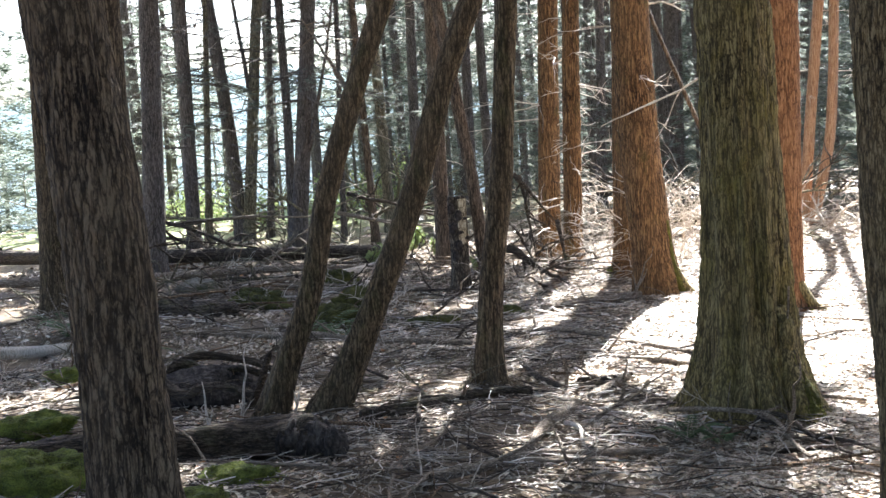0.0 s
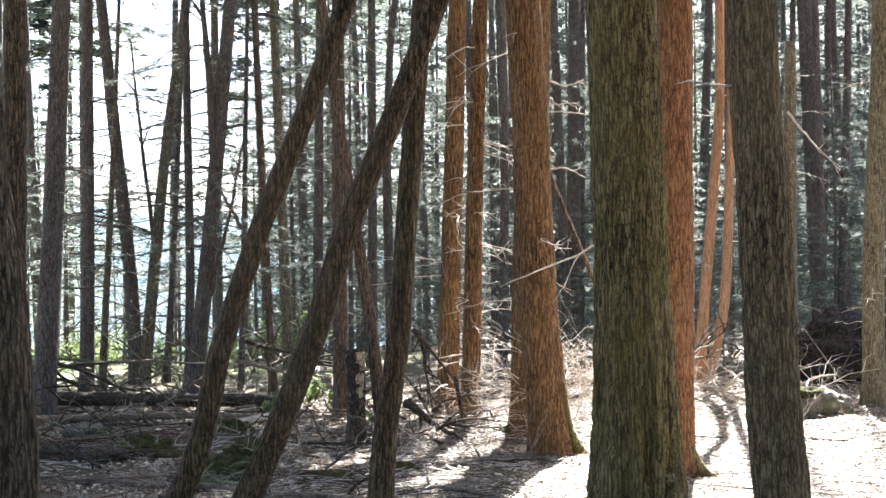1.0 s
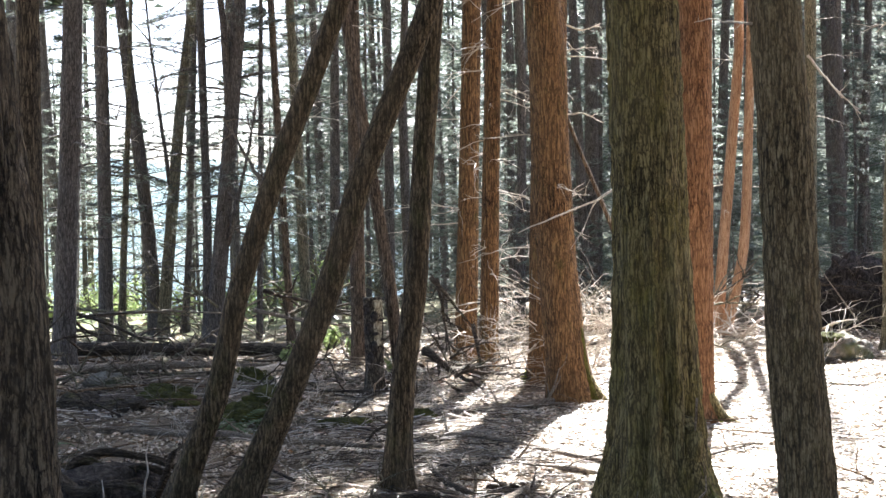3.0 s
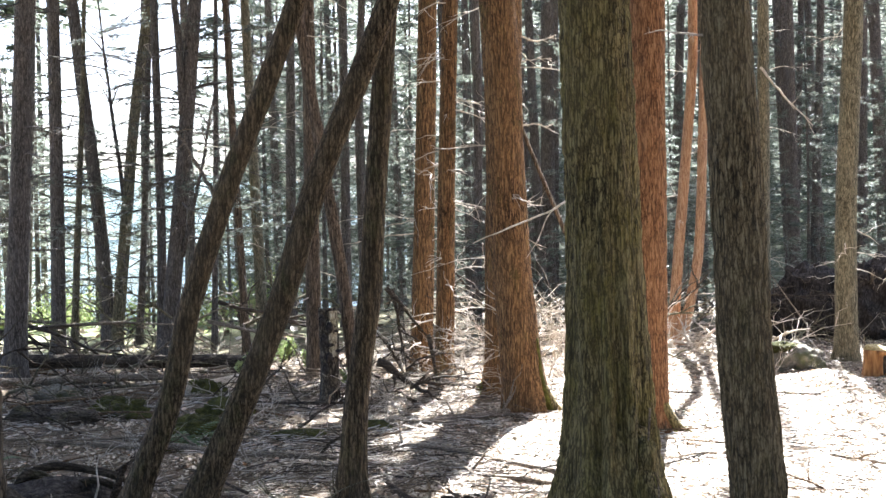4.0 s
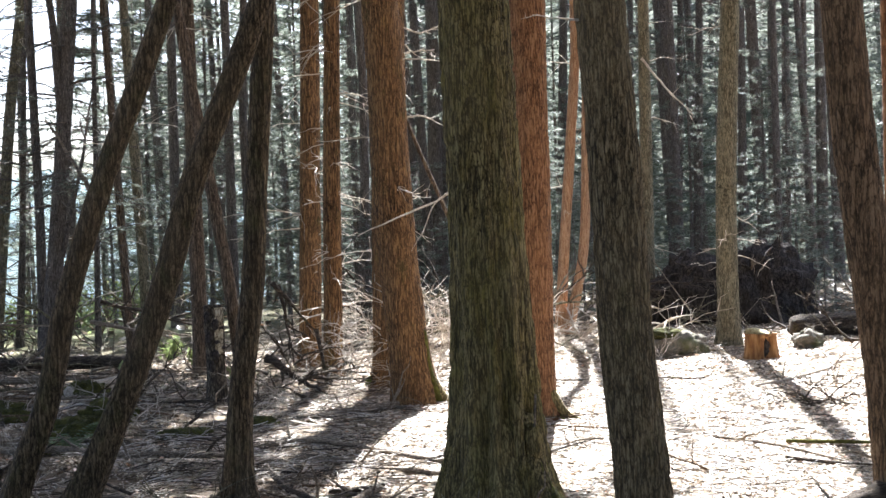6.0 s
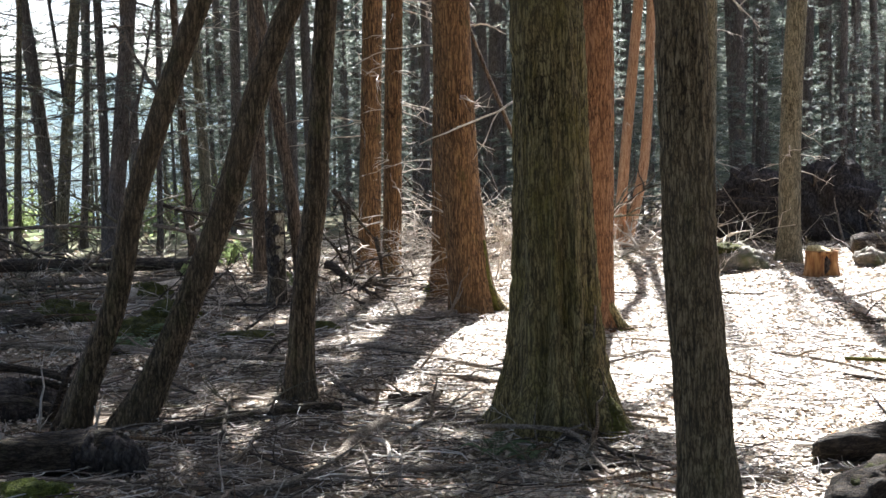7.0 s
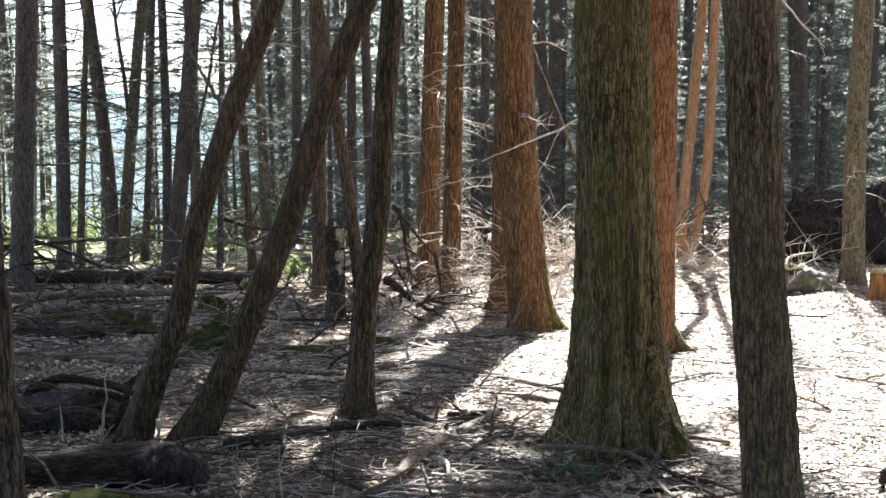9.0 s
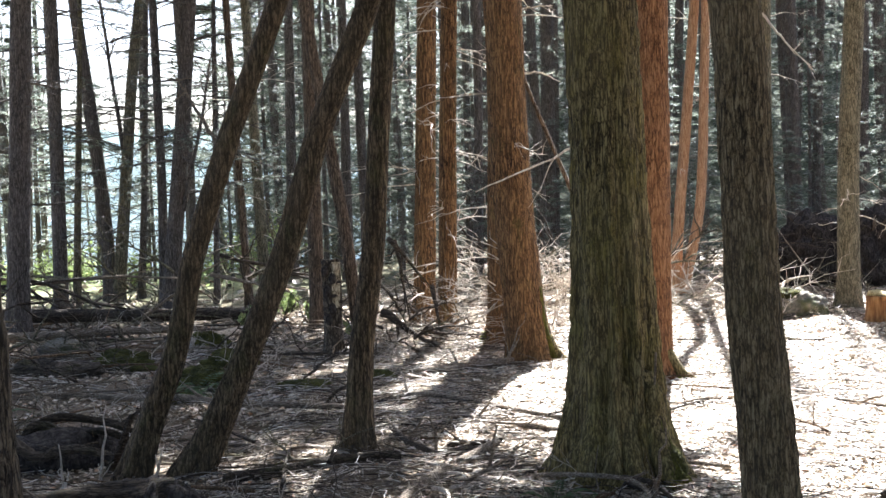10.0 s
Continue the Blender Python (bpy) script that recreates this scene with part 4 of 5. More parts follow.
fallen_log([(2.61, 8.03), (2.89, 7.66), (3.07, 7.1)], 0.009, 0.006, DEAD_WOOD, "thin pale stick on sunlit leaves", 318, 1)
fallen_log([(2.77, 7.18), (3.0, 6.97), (3.3, 6.75)], 0.011, 0.008, LOG_WOOD, "dark stick on sunlit leaves", 319, 1)
fallen_log([(2.98, 7.73), (3.27, 7.58), (3.8, 7.35)], 0.012, 0.01, MOSS_OLIVE, "thin moss-covered branch on sunlit leaves", 324, 0)
fallen_log([(3.65, 10.2), (4.15, 10.6), (4.66, 10.98)], 0.012, 0.008, TWIG_PALE, "pale stick on sunlit leaves", 320, 1)
# log, bent root and its moss take darker colours in place of corner shade
fallen_log([(1.95, 5.28), (2.15, 5.36), (2.45, 5.45), (3.3, 5.9)], 0.06, 0.14, LOG_DARK, "dark thick log on shaded leaves", 323, 2, rough=0.2, ragged=0.3)
fallen_log([(1.78, 4.5), (1.86, 4.68), (2.05, 4.82), (2.5, 4.9)], 0.07, 0.1, LOG_DARK, "dark bent root with moss along its top", 325, 0, rough=0.2)
fallen_log([(1.84, 4.66, 0.05), (2.0, 4.79, 0.06), (2.3, 4.86, 0.075)], 0.045, 0.055, MOSS_DARK, "green moss along a bent root", 326, 0, rough=0.3)
fallen_log([(5.42, 14.05), (6.4, 13.95), (9.0, 13.5)], 0.135, 0.11, LOG_WOOD, "thick fallen trunk behind a sawn stump", 321, 3)
for i, (x, y, z, dx, dy, dz, ln) in enumerate(((-4.1, 14.2, 0.5, 1, -0.05, -0.02, 1.7), (-4.3, 14.1, 0.55, 1, -0.2, -0.25, 1.6), (-3.7, 14.2, 0.1, -0.5, 0, 0.6, 0.8), (-2.2, 14.4, 0.7, 1, -0.1, -0.22, 1.5),
                                            (-2.3, 14.3, 0.5, 1, -0.2, -0.1, 1.4), (-5.3, 14.0, 0.35, 1, 0.1, 0.12, 1.6), (-3.0, 13.6, 0.05, 0.5, 0, 0.4, 0.7), (-4.9, 12.2, 0.05, 1, 0.3, 0.3, 1.4))):
    t = tagged(at_place(new("dead_bough"), x, y, gz(x, y)), "crooked grey dead bough propped on a fallen trunk", "branch", "dead boughs over the fallen trunk")
    part("bough", quads_mesh("bough", limb_pieces((0, 0, z), (dx, dy, dz), ln, 0.026, 0.05, 330 + i, 6, 7), LOG_WOOD if i % 2 else DEAD_WOOD), t)

# dark broken limbs beside the reddish trunks
for i, (p, q, r) in enumerate((((-0.25, 11.5, 0.97), (0.12, 11.5, 0.54), 0.025), ((-0.2, 11.6, 0.95), (-0.08, 11.6, 0.25), 0.02), ((0.12, 11.5, 0.54), (0.25, 11.4, 0.0), 0.022), ((-0.33, 11.4, 0.32), (0.05, 11.3, 0.03), 0.045))):
    t = tagged(at_place(new("broken_limb"), q[0], q[1], 0), "dark broken limb leaning among pale brush", "branch", "broken limbs in the brush")
    way = np.array(q) - np.array(p)
    part("limb", quads_mesh("limb", limb_pieces((p[0] - q[0], p[1] - q[1], p[2]), way, float(np.linalg.norm(way)), r, 0.0, 350 + i, 3, 8), LOG_WOOD), t)

# ---- brush of pale dead branches ----
BRUSH = [quads_mesh("branch", limb_pieces((0, 0, 0), (1, 0, 0.25), 1.0, 0.0095, 0.3, 380 + i, 8, 5), TWIG_PALE) for i in range(10)]
BRUSH_GREY = [quads_mesh("branch", limb_pieces((0, 0, 0), (1, 0, 0.25), 1.0, 0.018, 0.25, 395 + i, 5, 5), BARK_GREY) for i in range(6)]
g = np.random.default_rng(31)


def brush(n, x0, x1, y0, y1, z1, size, group, kinds=BRUSH, label="pale bare dead branch in a tangle of brush"):
    for i in range(n):
        x, y = g.uniform(x0, x1), g.uniform(y0, y1)
        t = tagged(at_place(new("dead_branch"), x, y, gz(x, y) + g.uniform(0, z1)), label, "branch", group)
        t.rotation_euler = (g.uniform(-0.6, 0.6), g.uniform(-0.7, 0.35), g.uniform(0, 6.28))
        s = size * g.uniform(0.5, 1.3)
        t.scale = (s, s, s)
        part("branch", kinds[int(g.integers(len(kinds)))], t)


def brush_heap(n, x0, x1, y0, y1, z1, size, label, kinds):
    """A tangle of dead branches that nobody could count, as one thing."""
    heap = bmesh.new()
    for i in range(n):
        x, y = g.uniform(x0, x1), g.uniform(y0, y1)
        turn = Matrix.LocRotScale((x, y, gz(x, y) + g.uniform(0, z1)), Euler((g.uniform(-0.6, 0.6), g.uniform(-0.7, 0.35), g.uniform(0, 6.28))), Vector((1, 1, 1)) * size * g.uniform(0.5, 1.3))
        me = kinds[int(g.integers(len(kinds)))].copy()
        me.transform(turn)
        heap.from_mesh(me)
        bpy.data.meshes.remove(me)
    me = bpy.data.meshes.new("brush")
    heap.to_mesh(me)
    heap.free()
    me.materials.append(kinds[0].materials[0])
    tagged(new("brush", me), label, "brush", kind="stuff")


BRUSH_DARK = [quads_mesh("branch", limb_pieces((0, 0, 0), (1, 0, 0.25), 1.0, 0.02, 0.25, 405 + i, 6, 5), LOG_WOOD) for i in range(5)]
# dark branches stand in for shaded brush among the pale twigs
brush(18, -0.9, 0.4, 11.0, 12.4, 0.25, 0.7, "dark brush between the trunks", BRUSH_DARK, "dark bare dead branch in a tangle of brush")
brush(34, -0.2, 1.6, 11.4, 13.4, 0.55, 0.85, "pale brush between the trunks")
brush(34, 0.9, 2.2, 11.8, 14.0, 0.5, 0.9, "pale brush between the trunks")
brush(26, 0.2, 0.75, 11.2, 12.0, 0.6, 0.55, "pale brush between the trunks")
brush(18, 1.05, 1.75, 10.9, 11.9, 0.5, 0.6, "pale brush between the trunks")
# more dark-coloured branches in place of a shaded background
brush(30, 0.9, 2.5, 12.8, 15.0, 0.5, 0.9, "dark brush between the trunks", BRUSH_DARK + BRUSH_GREY, "dark bare dead branch in a tangle of brush")
brush_heap(24, 0.6, 5.0, 15.8, 17.6, 0.5, 0.9, "dark tangle of dead branches closing the clearing", BRUSH_DARK)
brush_heap(18, 0.6, 5.0, 15.8, 17.6, 0.5, 0.9, "grey tangle of dead branches closing the clearing", BRUSH_GREY)
BRUSH_THICK = [quads_mesh("branch", limb_pieces((0, 0, 0), (1, 0, 0.15), 1.0, 0.03, 0.2, 411 + i, 4, 6, 0.7), TWIG_PALE) for i in range(4)]
brush(18, 2.4, 3.7, 13.5, 14.9, 0.12, 0.8, "pale branches at the twin trunks", BRUSH_THICK, "thick pale barkless branch at the twin trunks")
brush_heap(20, 3.6, 6.8, 13.8, 15.8, 0.12, 0.7, "low dark tangle of dead branches before the root plate", BRUSH_DARK)
brush_heap(12, 3.6, 6.8, 13.8, 15.8, 0.08, 0.55, "low grey tangle of dead branches before the root plate", BRUSH_GREY)
brush_heap(26, 3.5, 4.0, 9.15, 9.6, 0.03, 0.3, "small dark heap of fallen twigs on sunlit leaves", BRUSH_DARK)
# dark twigs heaped here partly in place of shade at the edge
brush_heap(34, 5.0, 6.6, 11.0, 12.9, 0.15, 0.8, "dark heap of fallen twigs at the edge of the sun", BRUSH_DARK)
brush(26, 2.3, 4.0, 13.4, 15.2, 0.12, 0.8, "pale brush at the twin trunks")
brush_heap(44, -6.0, -0.8, 14.4, 18.5, 0.5, 1.1, "grey tangle of dead branches under dark trunks", BRUSH_GREY)
brush(14, -4.8, -1.5, 11.5, 14.5, 0.15, 0.9, "grey brush under the dark trunks", BRUSH_GREY, "grey bare dead branch under dark trunks")
brush(46, -4.0, -0.3, 6.6, 12.6, 0.02, 0.5, "grey brush in the shade", BRUSH_GREY, "small grey dead branch lying in the shade")
brush(30, -3.6, 0.2, 7.0, 12.0, 0.02, 0.45, "grey brush in the shade", BRUSH, "small pale dead branch lying in the shade")
brush(10, 3.3, 3.95, 12.0, 12.4, 0.05, 0.4, "white twigs before the boulders", BRUSH, "white bare twig before a mossy boulder")
brush_heap(14, 4.4, 6.6, 15.2, 16.6, 0.3, 0.65, "grey tangle of dead branches by the root plate", BRUSH_GREY)
brush(10, -0.6, 1.2, 9.6, 11.2, 0.05, 0.5, "twigs at the orange trunks")

brush_heap(60, -4.2, -0.2, 7.0, 13.2, 0.03, 0.42, "pale dry twigs scattered in the shade", BRUSH)
brush_heap(34, -4.2, -0.2, 6.4, 13.2, 0.03, 0.5, "dark dry twigs scattered in the shade", BRUSH_DARK)
brush_heap(26, -0.8, 1.2, 4.95, 6.0, 0.01, 0.3, "pale dry twigs before a mossy tree foot", BRUSH)

# ---- sticks strewn over the floor ----
STICKS = [quads_mesh("stick", limb_pieces((0, 0, 0), (1, 0, 0), 1.0, 0.013, 0.0, 420 + i, 3, 6, 0.45), (DEAD_WOOD, LOG_WOOD, BARK_BROWN, DEAD_WOOD)[i % 4]) for i in range(12)]
for i in range(120):
    near = i < 75
    x, y = (g.uniform(-2.9, 2.6), g.uniform(4.9, 8.6)) if near else (g.uniform(-4.5, 4.8), g.uniform(8.6, 14.0))
    if near and x > 1.2 and y > 6.3 and g.uniform() < 0.5:
        continue
    if 3.8 < x < 4.8 and 10.6 < y < 12.3:
        continue
    t = new("stick", STICKS[i % 12])
    tagged(t, "dry bare stick lying on leaf litter", "stick", "sticks strewn over the floor")
    s = g.uniform(0.25, 0.75)
    t.matrix_basis = Matrix.Translation((x, y, gz(x, y) + 0.035)) @ pose(0, 0, 0, g.uniform(-40, 40), g.uniform(-4, 2), g.uniform(0, 360)) @ Matrix.Scale(s, 4)


for i in range(58):
    x, y = g.uniform(-4.6, -0.4), g.uniform(7.2, 13.6)
    t = new("stick", STICKS[(i * 5) % 12])
    tagged(t, "grey bare stick lying in the shade", "stick", "sticks strewn over the floor")
    s = g.uniform(0.6, 1.5)
    t.matrix_basis = Matrix.Translation((x, y, gz(x, y) + 0.045)) @ pose(0, 0, 0, g.uniform(-40, 40), g.uniform(-5, 2), g.normal(0, 45) + (180 if i % 2 else 0)) @ Matrix.Scale(s, 4)

for i in range(22):
    x, y = g.uniform(-0.9, 1.1), g.uniform(4.95, 6.1)
    t = new("stick", STICKS[(i * 7) % 12])
    tagged(t, "thick dry broken stick on leaf litter", "stick", "sticks strewn over the floor")
    s = g.uniform(0.5, 1.1)
    t.matrix_basis = Matrix.Translation((x, y, gz(x, y) + 0.045)) @ pose(0, 0, 0, g.uniform(-40, 40), g.uniform(-4, 2), g.uniform(0, 360)) @ Matrix.Scale(s, 4)

# pale forked twigs standing up before the mossy foot
for i, (x, y, dx, dy, h) in enumerate(((0.7, 5.1, -0.03, 0.4, 0.12), (0.79, 5.05, 0.05, 0.25, 0.14), (0.8, 5.03, 0.12, 0.2, 0.13), (0.16, 5.2, 0.02, 0.1, 0.16), (-0.55, 5.1, -0.02, 0.15, 0.2), (-0.36, 5.05, 0.05, 0.1, 0.12))):
    t = tagged(at_place(new("forked_twig"), x, y, gz(x, y)), "pale forked twig rising from the leaf litter", "twig", "forked twigs in the foreground")
    part("twig", quads_mesh("twig", limb_pieces((0, 0, -0.02), (dx, dy * 0.4, h), h * 1.4, 0.0065, 0.0, 960 + i, 2, 6), TWIG_PALE), t)

# ---- stones, moss, stumps ----
def lump_mesh(name, sx, sy, sz, mat, seed, rough=0.42, sides=36, rings=22):
    """A rounded uneven mound or boulder, with its lower third in the ground."""
    th = np.linspace(0, np.pi, rings)[:, None]
    a = np.arange(sides)[None, :] * 2 * np.pi / sides
    d = np.stack([np.sin(th) * np.cos(a), np.sin(th) * np.sin(a), np.broadcast_to(np.cos(th), (rings, sides))], -1).reshape(-1, 3)
    k = 1 + rough * 2 * (fbm(d * 1.6 + seed * 3.3, seed, 4) - 0.46) + 0.5 * rough * (vnoise(d * 9 + seed, seed + 3) - 0.5)
    v = d * k[:, None] * np.array([sx, sy, sz]) + np.array([0, 0, sz * 0.35])
    i = np.arange(rings - 1)[:, None] * sides
    j = np.arange(sides)[None, :]
    kk = (j + 1) % sides
    f = np.stack([i + j, i + sides + j, i + sides + kk, i + kk], -1).reshape(-1, 4)
    return mesh_from(name, v, f, mat)


def stone(x, y, sx, sy, sz, mat, label, seed, category="stone", name="boulder"):
    return tagged(at_place(new(name, lump_mesh(name, sx, sy, sz, mat, seed, 0.6, 48, 30)), x, y, gz(x, y)), label, category)


stone(-2.25, 5.2, 0.28, 0.2, 0.13, MOSS, "bright green mossy hummock", 1, "moss", "moss_hummock")
stone(-1.33, 5.25, 0.16, 0.12, 0.07, MOSS, "low green moss cushion", 2, "moss", "moss_cushion")
stone(-1.95, 5.95, 0.16, 0.12, 0.06, MOSS, "low green moss cushion", 3, "moss", "moss_cushion")
stone(-2.7, 6.4, 0.22, 0.16, 0.1, MOSS, "dark green mossy hummock", 4, "moss", "moss_hummock")
stone(-1.5, 10.3, 0.2, 0.15, 0.13, MOSS_DARK, "boulder wrapped in dark moss", 5)
stone(-1.62, 9.5, 0.3, 0.16, 0.1, MOSS_DARK, "boulder wrapped in dark moss", 6, "stone", "mossy_boulder")
stone(-1.98, 12.0, 0.2, 0.16, 0.1, MOSS_DARK, "boulder wrapped in dark moss", 7)
stone(-2.4, 10.6, 0.24, 0.14, 0.07, MOSS_DARK, "low green moss cushion", 8, "moss", "moss_cushion")
stone(-1.72, 9.05, 0.16, 0.1, 0.05, MOSS_DARK, "low green moss cushion", 9, "moss", "moss_cushion")
stone(-2.7, 10.2, 0.2, 0.15, 0.08, LOG_WOOD, "dark low earthy hummock", 10, "mound", "hummock")
stone(-2.55, 11.0, 0.22, 0.16, 0.11, MOSS_DARK, "low dark mossy hummock", 11, "moss", "moss_hummock")
stone(-3.05, 10.3, 0.2, 0.15, 0.1, LOG_WOOD, "dark low earthy hummock", 12, "mound", "hummock")
stone(-0.85, 9.3, 0.18, 0.1, 0.05, MOSS_DARK, "low green moss cushion", 13, "moss", "moss_cushion")
stone(-0.35, 9.6, 0.16, 0.1, 0.05, MOSS_DARK, "low green moss cushion", 14, "moss", "moss_cushion")
boulder = stone(3.66, 12.62, 0.25, 0.2, 0.19, ROCK, "brown-grey boulder topped with olive moss", 15, "stone", "mossy_boulder")
moss_cap = part("moss", lump_mesh("moss", 0.17, 0.15, 0.06, MOSS_DARK, 31, 0.5, 36, 22), boulder, "olive moss on the stone")
moss_cap.location = (-0.06, -0.03, 0.2)
stone(3.86, 12.65, 0.19, 0.17, 0.14, ROCK, "grey boulder beside a mossy one", 16)
stone(5.1, 12.75, 0.15, 0.14, 0.12, ROCK, "grey boulder behind a sawn stump", 17)
stone(-1.42, 4.75, 0.2, 0.14, 0.08, MOSS, "green moss at a tree foot", 18, "moss", "moss_cushion")
stone(-2.9, 7.6, 0.2, 0.14, 0.07, MOSS, "low green moss cushion", 19, "moss", "moss_cushion")
stone(-3.3, 11.9, 0.2, 0.16, 0.12, ROCK, "grey boulder with moss", 20)

RIM_WOOD = bark("rim_wood", (0.2, 0.15, 0.06), (0.48, 0.4, 0.2), (0.66, 0.58, 0.34), ridge=50, crack=0.3)
# sawn stump with a split, freshly cut rim
st = tagged(at_place(new("tree_stump"), 4.37, 12.08, gz(4.37, 12.08)), "sawn orange-brown stump with a splintered top", "stump")
n, sd = 14, 40
zz = np.linspace(-0.05, 0.25, n)
part("stump_side", quads_mesh("stump_side", [tube(np.stack([0 * zz, 0 * zz, zz], 1), 0.138 + 0.03 * np.exp(-zz / 0.06), sd,
     lambda a, i: 1 + 0.05 * np.cos(5 * a + 1) + 0.07 * np.abs(np.sin(6.5 * a)) + 0.02 * np.sin(17 * a) - 0.42 * np.exp(-(1 - np.cos(a - 0.1)) / 0.08) * (i > 1) * (i < n - 2))], CUT_WOOD), st)
# solid dark lump in the notch; its colour carries the hollow's inner shade
hl = part("hollow", lump_mesh("hollow", 0.06, 0.05, 0.12, ROOT_SOIL, 66, 0.5, 20, 14), st, "dark lump standing for a rotted hollow")
hl.location = (0.012, -0.062, 0.05)
part("cut_top", quads_mesh("cut_top", [tube(np.array([[0, 0, 0.25], [0, 0, 0.258], [0.01, 0, 0.285]]), np.array([0.132, 0.12, 0.05]), 30, lambda a, i: 1 + 0.1 * np.sin(7 * a) + 0.08 * np.sin(3 * a + 1) + 0 * i)], RIM_WOOD), st, "pale splintered cut face")

# broken stub with pale flaking patches and dark holes
SNAG = bark("snag_bark", (0.014, 0.01, 0.007), (0.05, 0.036, 0.024), (0.2, 0.16, 0.11), ridge=22, stretch=0.5, crack=0.8)
sn = tagged(at_place(new("snag"), -0.76, 11.26, gz(-0.76, 11.26)), "broken dead trunk stub with pale flaking bark and dark holes", "snag")
zz = np.linspace(-0.1, 0.84, 40)
part("trunk", quads_mesh("trunk", [tube(np.stack([0.01 * np.sin(zz * 3), 0 * zz, zz], 1), 0.08 + 0.02 * np.exp(-np.maximum(zz, 0) / 0.1), 40,
     lambda a, i: 1 + 0.07 * np.cos(3 * a + i * 0.1) + 0.05 * np.sin(5 * a - i * 0.17) - 0.3 * (np.sin(2 * a + 0.6) > 0.5) * (i > 34))], SNAG), sn)
# holes are dark lumps on the surface, their inner shade put in colour
for i, (a, z) in enumerate(((4.4, 0.55), (4.9, 0.4), (4.5, 0.3), (5.0, 0.66), (4.2, 0.72))):
    h = part("hole", lump_mesh("hole", 0.032, 0.018, 0.05, ROOT_SOIL, 50 + i, 0.2, 10, 8), sn, "dark lump standing for a rotten hole")
    h.location = (0.083 * math.cos(a), 0.083 * math.sin(a), z)

PALE_WOOD = bark("pale_wood", (0.08, 0.06, 0.035), (0.34, 0.28, 0.18), (0.55, 0.48, 0.34), ridge=16, stretch=0.8, crack=0.8)
aa, hz = np.meshgrid(np.linspace(0.1, 1.35, 12), np.linspace(0.42, 0.82, 16))
edge_ = 0.25 * (fbm(np.stack([aa.ravel() * 3, hz.ravel() * 9, 0 * aa.ravel()], 1), 71, 3).reshape(aa.shape) - 0.44)
aa = 0.6 + (aa - 0.6) * (1 + 2.0 * edge_)
rr = 0.0865 + 0.012 * edge_
pv = np.stack([rr * np.sin(aa) + 0.01 * np.sin(hz * 3), -rr * np.cos(aa), hz], -1).reshape(-1, 3)
pi_ = (np.arange(15)[:, None] * 12 + np.arange(11)[None, :]).ravel()
part("bare_wood", mesh_from("bare_wood", pv, np.stack([pi_, pi_ + 1, pi_ + 13, pi_ + 12], 1), PALE_WOOD), sn, "cream bare wood where the bark has flaked off")
# further dark lumps for shaded holes in the bare wood
for i, (a, z) in enumerate(((0.25, 0.52), (0.75, 0.64), (0.95, 0.47))):
    h = part("hole", lump_mesh("hole", 0.03, 0.012, 0.014, ROOT_SOIL, 80 + i, 0.6, 12, 9), sn, "dark lump standing for a rotten hole")
    h.location = (0.085 * math.sin(a) + 0.01, -0.085 * math.cos(a), z)

# upturned root plate of a fallen tree
rp = tagged(at_place(new("root_plate"), 5.82, 16.1, gz(5.82, 16.1)), "dark upturned root plate of a fallen tree, with hanging roots", "root plate")
part("soil", lump_mesh("soil", 0.6, 0.35, 0.64, ROOT_SOIL, 61, 0.6, 72, 40), rp)
g2 = np.random.default_rng(62)
for i in range(16):
    a = g2.uniform(0, 6.28)
    c = np.array([0.45 * math.cos(a), -0.2, 0.3 + 0.42 * math.sin(a)])
    part("root", quads_mesh("root", limb_pieces(c, (math.cos(a) + g2.normal(0, 0.4), -0.5 + g2.normal(0, 0.4), 0.7 * math.sin(a) + g2.normal(0, 0.4)), g2.uniform(0.3, 0.8), 0.018, 0.2, 600 + i, 3, 6), LOG_WOOD if i % 3 else DEAD_WOOD), rp)
mb = tagged(at_place(new("earth_bank"), 5.0, 16.45, gz(5.0, 16.45)), "dark bank of earth and brush beside the root plate", "bank")
part("soil", lump_mesh("soil", 0.72, 0.45, 0.62, ROOT_SOIL, 63, 0.6, 60, 36), mb)

for i, (x, y, z0, dx, z1, r) in enumerate(((4.84, 15.4, 0.02, -0.62, 0.95, 0.014), (5.8, 15.3, 0.0, -0.06, 0.62, 0.022), (5.15, 15.35, 0.0, 0.5, 0.42, 0.01))):
    t = tagged(at_place(new("dead_pole"), x, y, gz(x, y) + z0), "pale dead pole leaning on the dark root plate", "branch", "dead poles by the root plate")
    part("pole", quads_mesh("pole", limb_pieces((0, 0, -0.03), (dx, 0.25, z1), math.hypot(dx, z1), r, 0.0, 690 + i, 1, 7, 0.35), DEAD_WOOD), t)

# upturned old roots by the leaning trunks
rt = tagged(at_place(new("root_tangle"), -1.95, 7.05, gz(-1.95, 7.05)), "old dark roots arching over a hollow beside leaning trunks", "roots")
# dark mound stands in for the shaded hollow under the roots
part("soil", lump_mesh("soil", 0.34, 0.2, 0.14, ROOT_SOIL, 64, 0.5, 30, 18), rt)
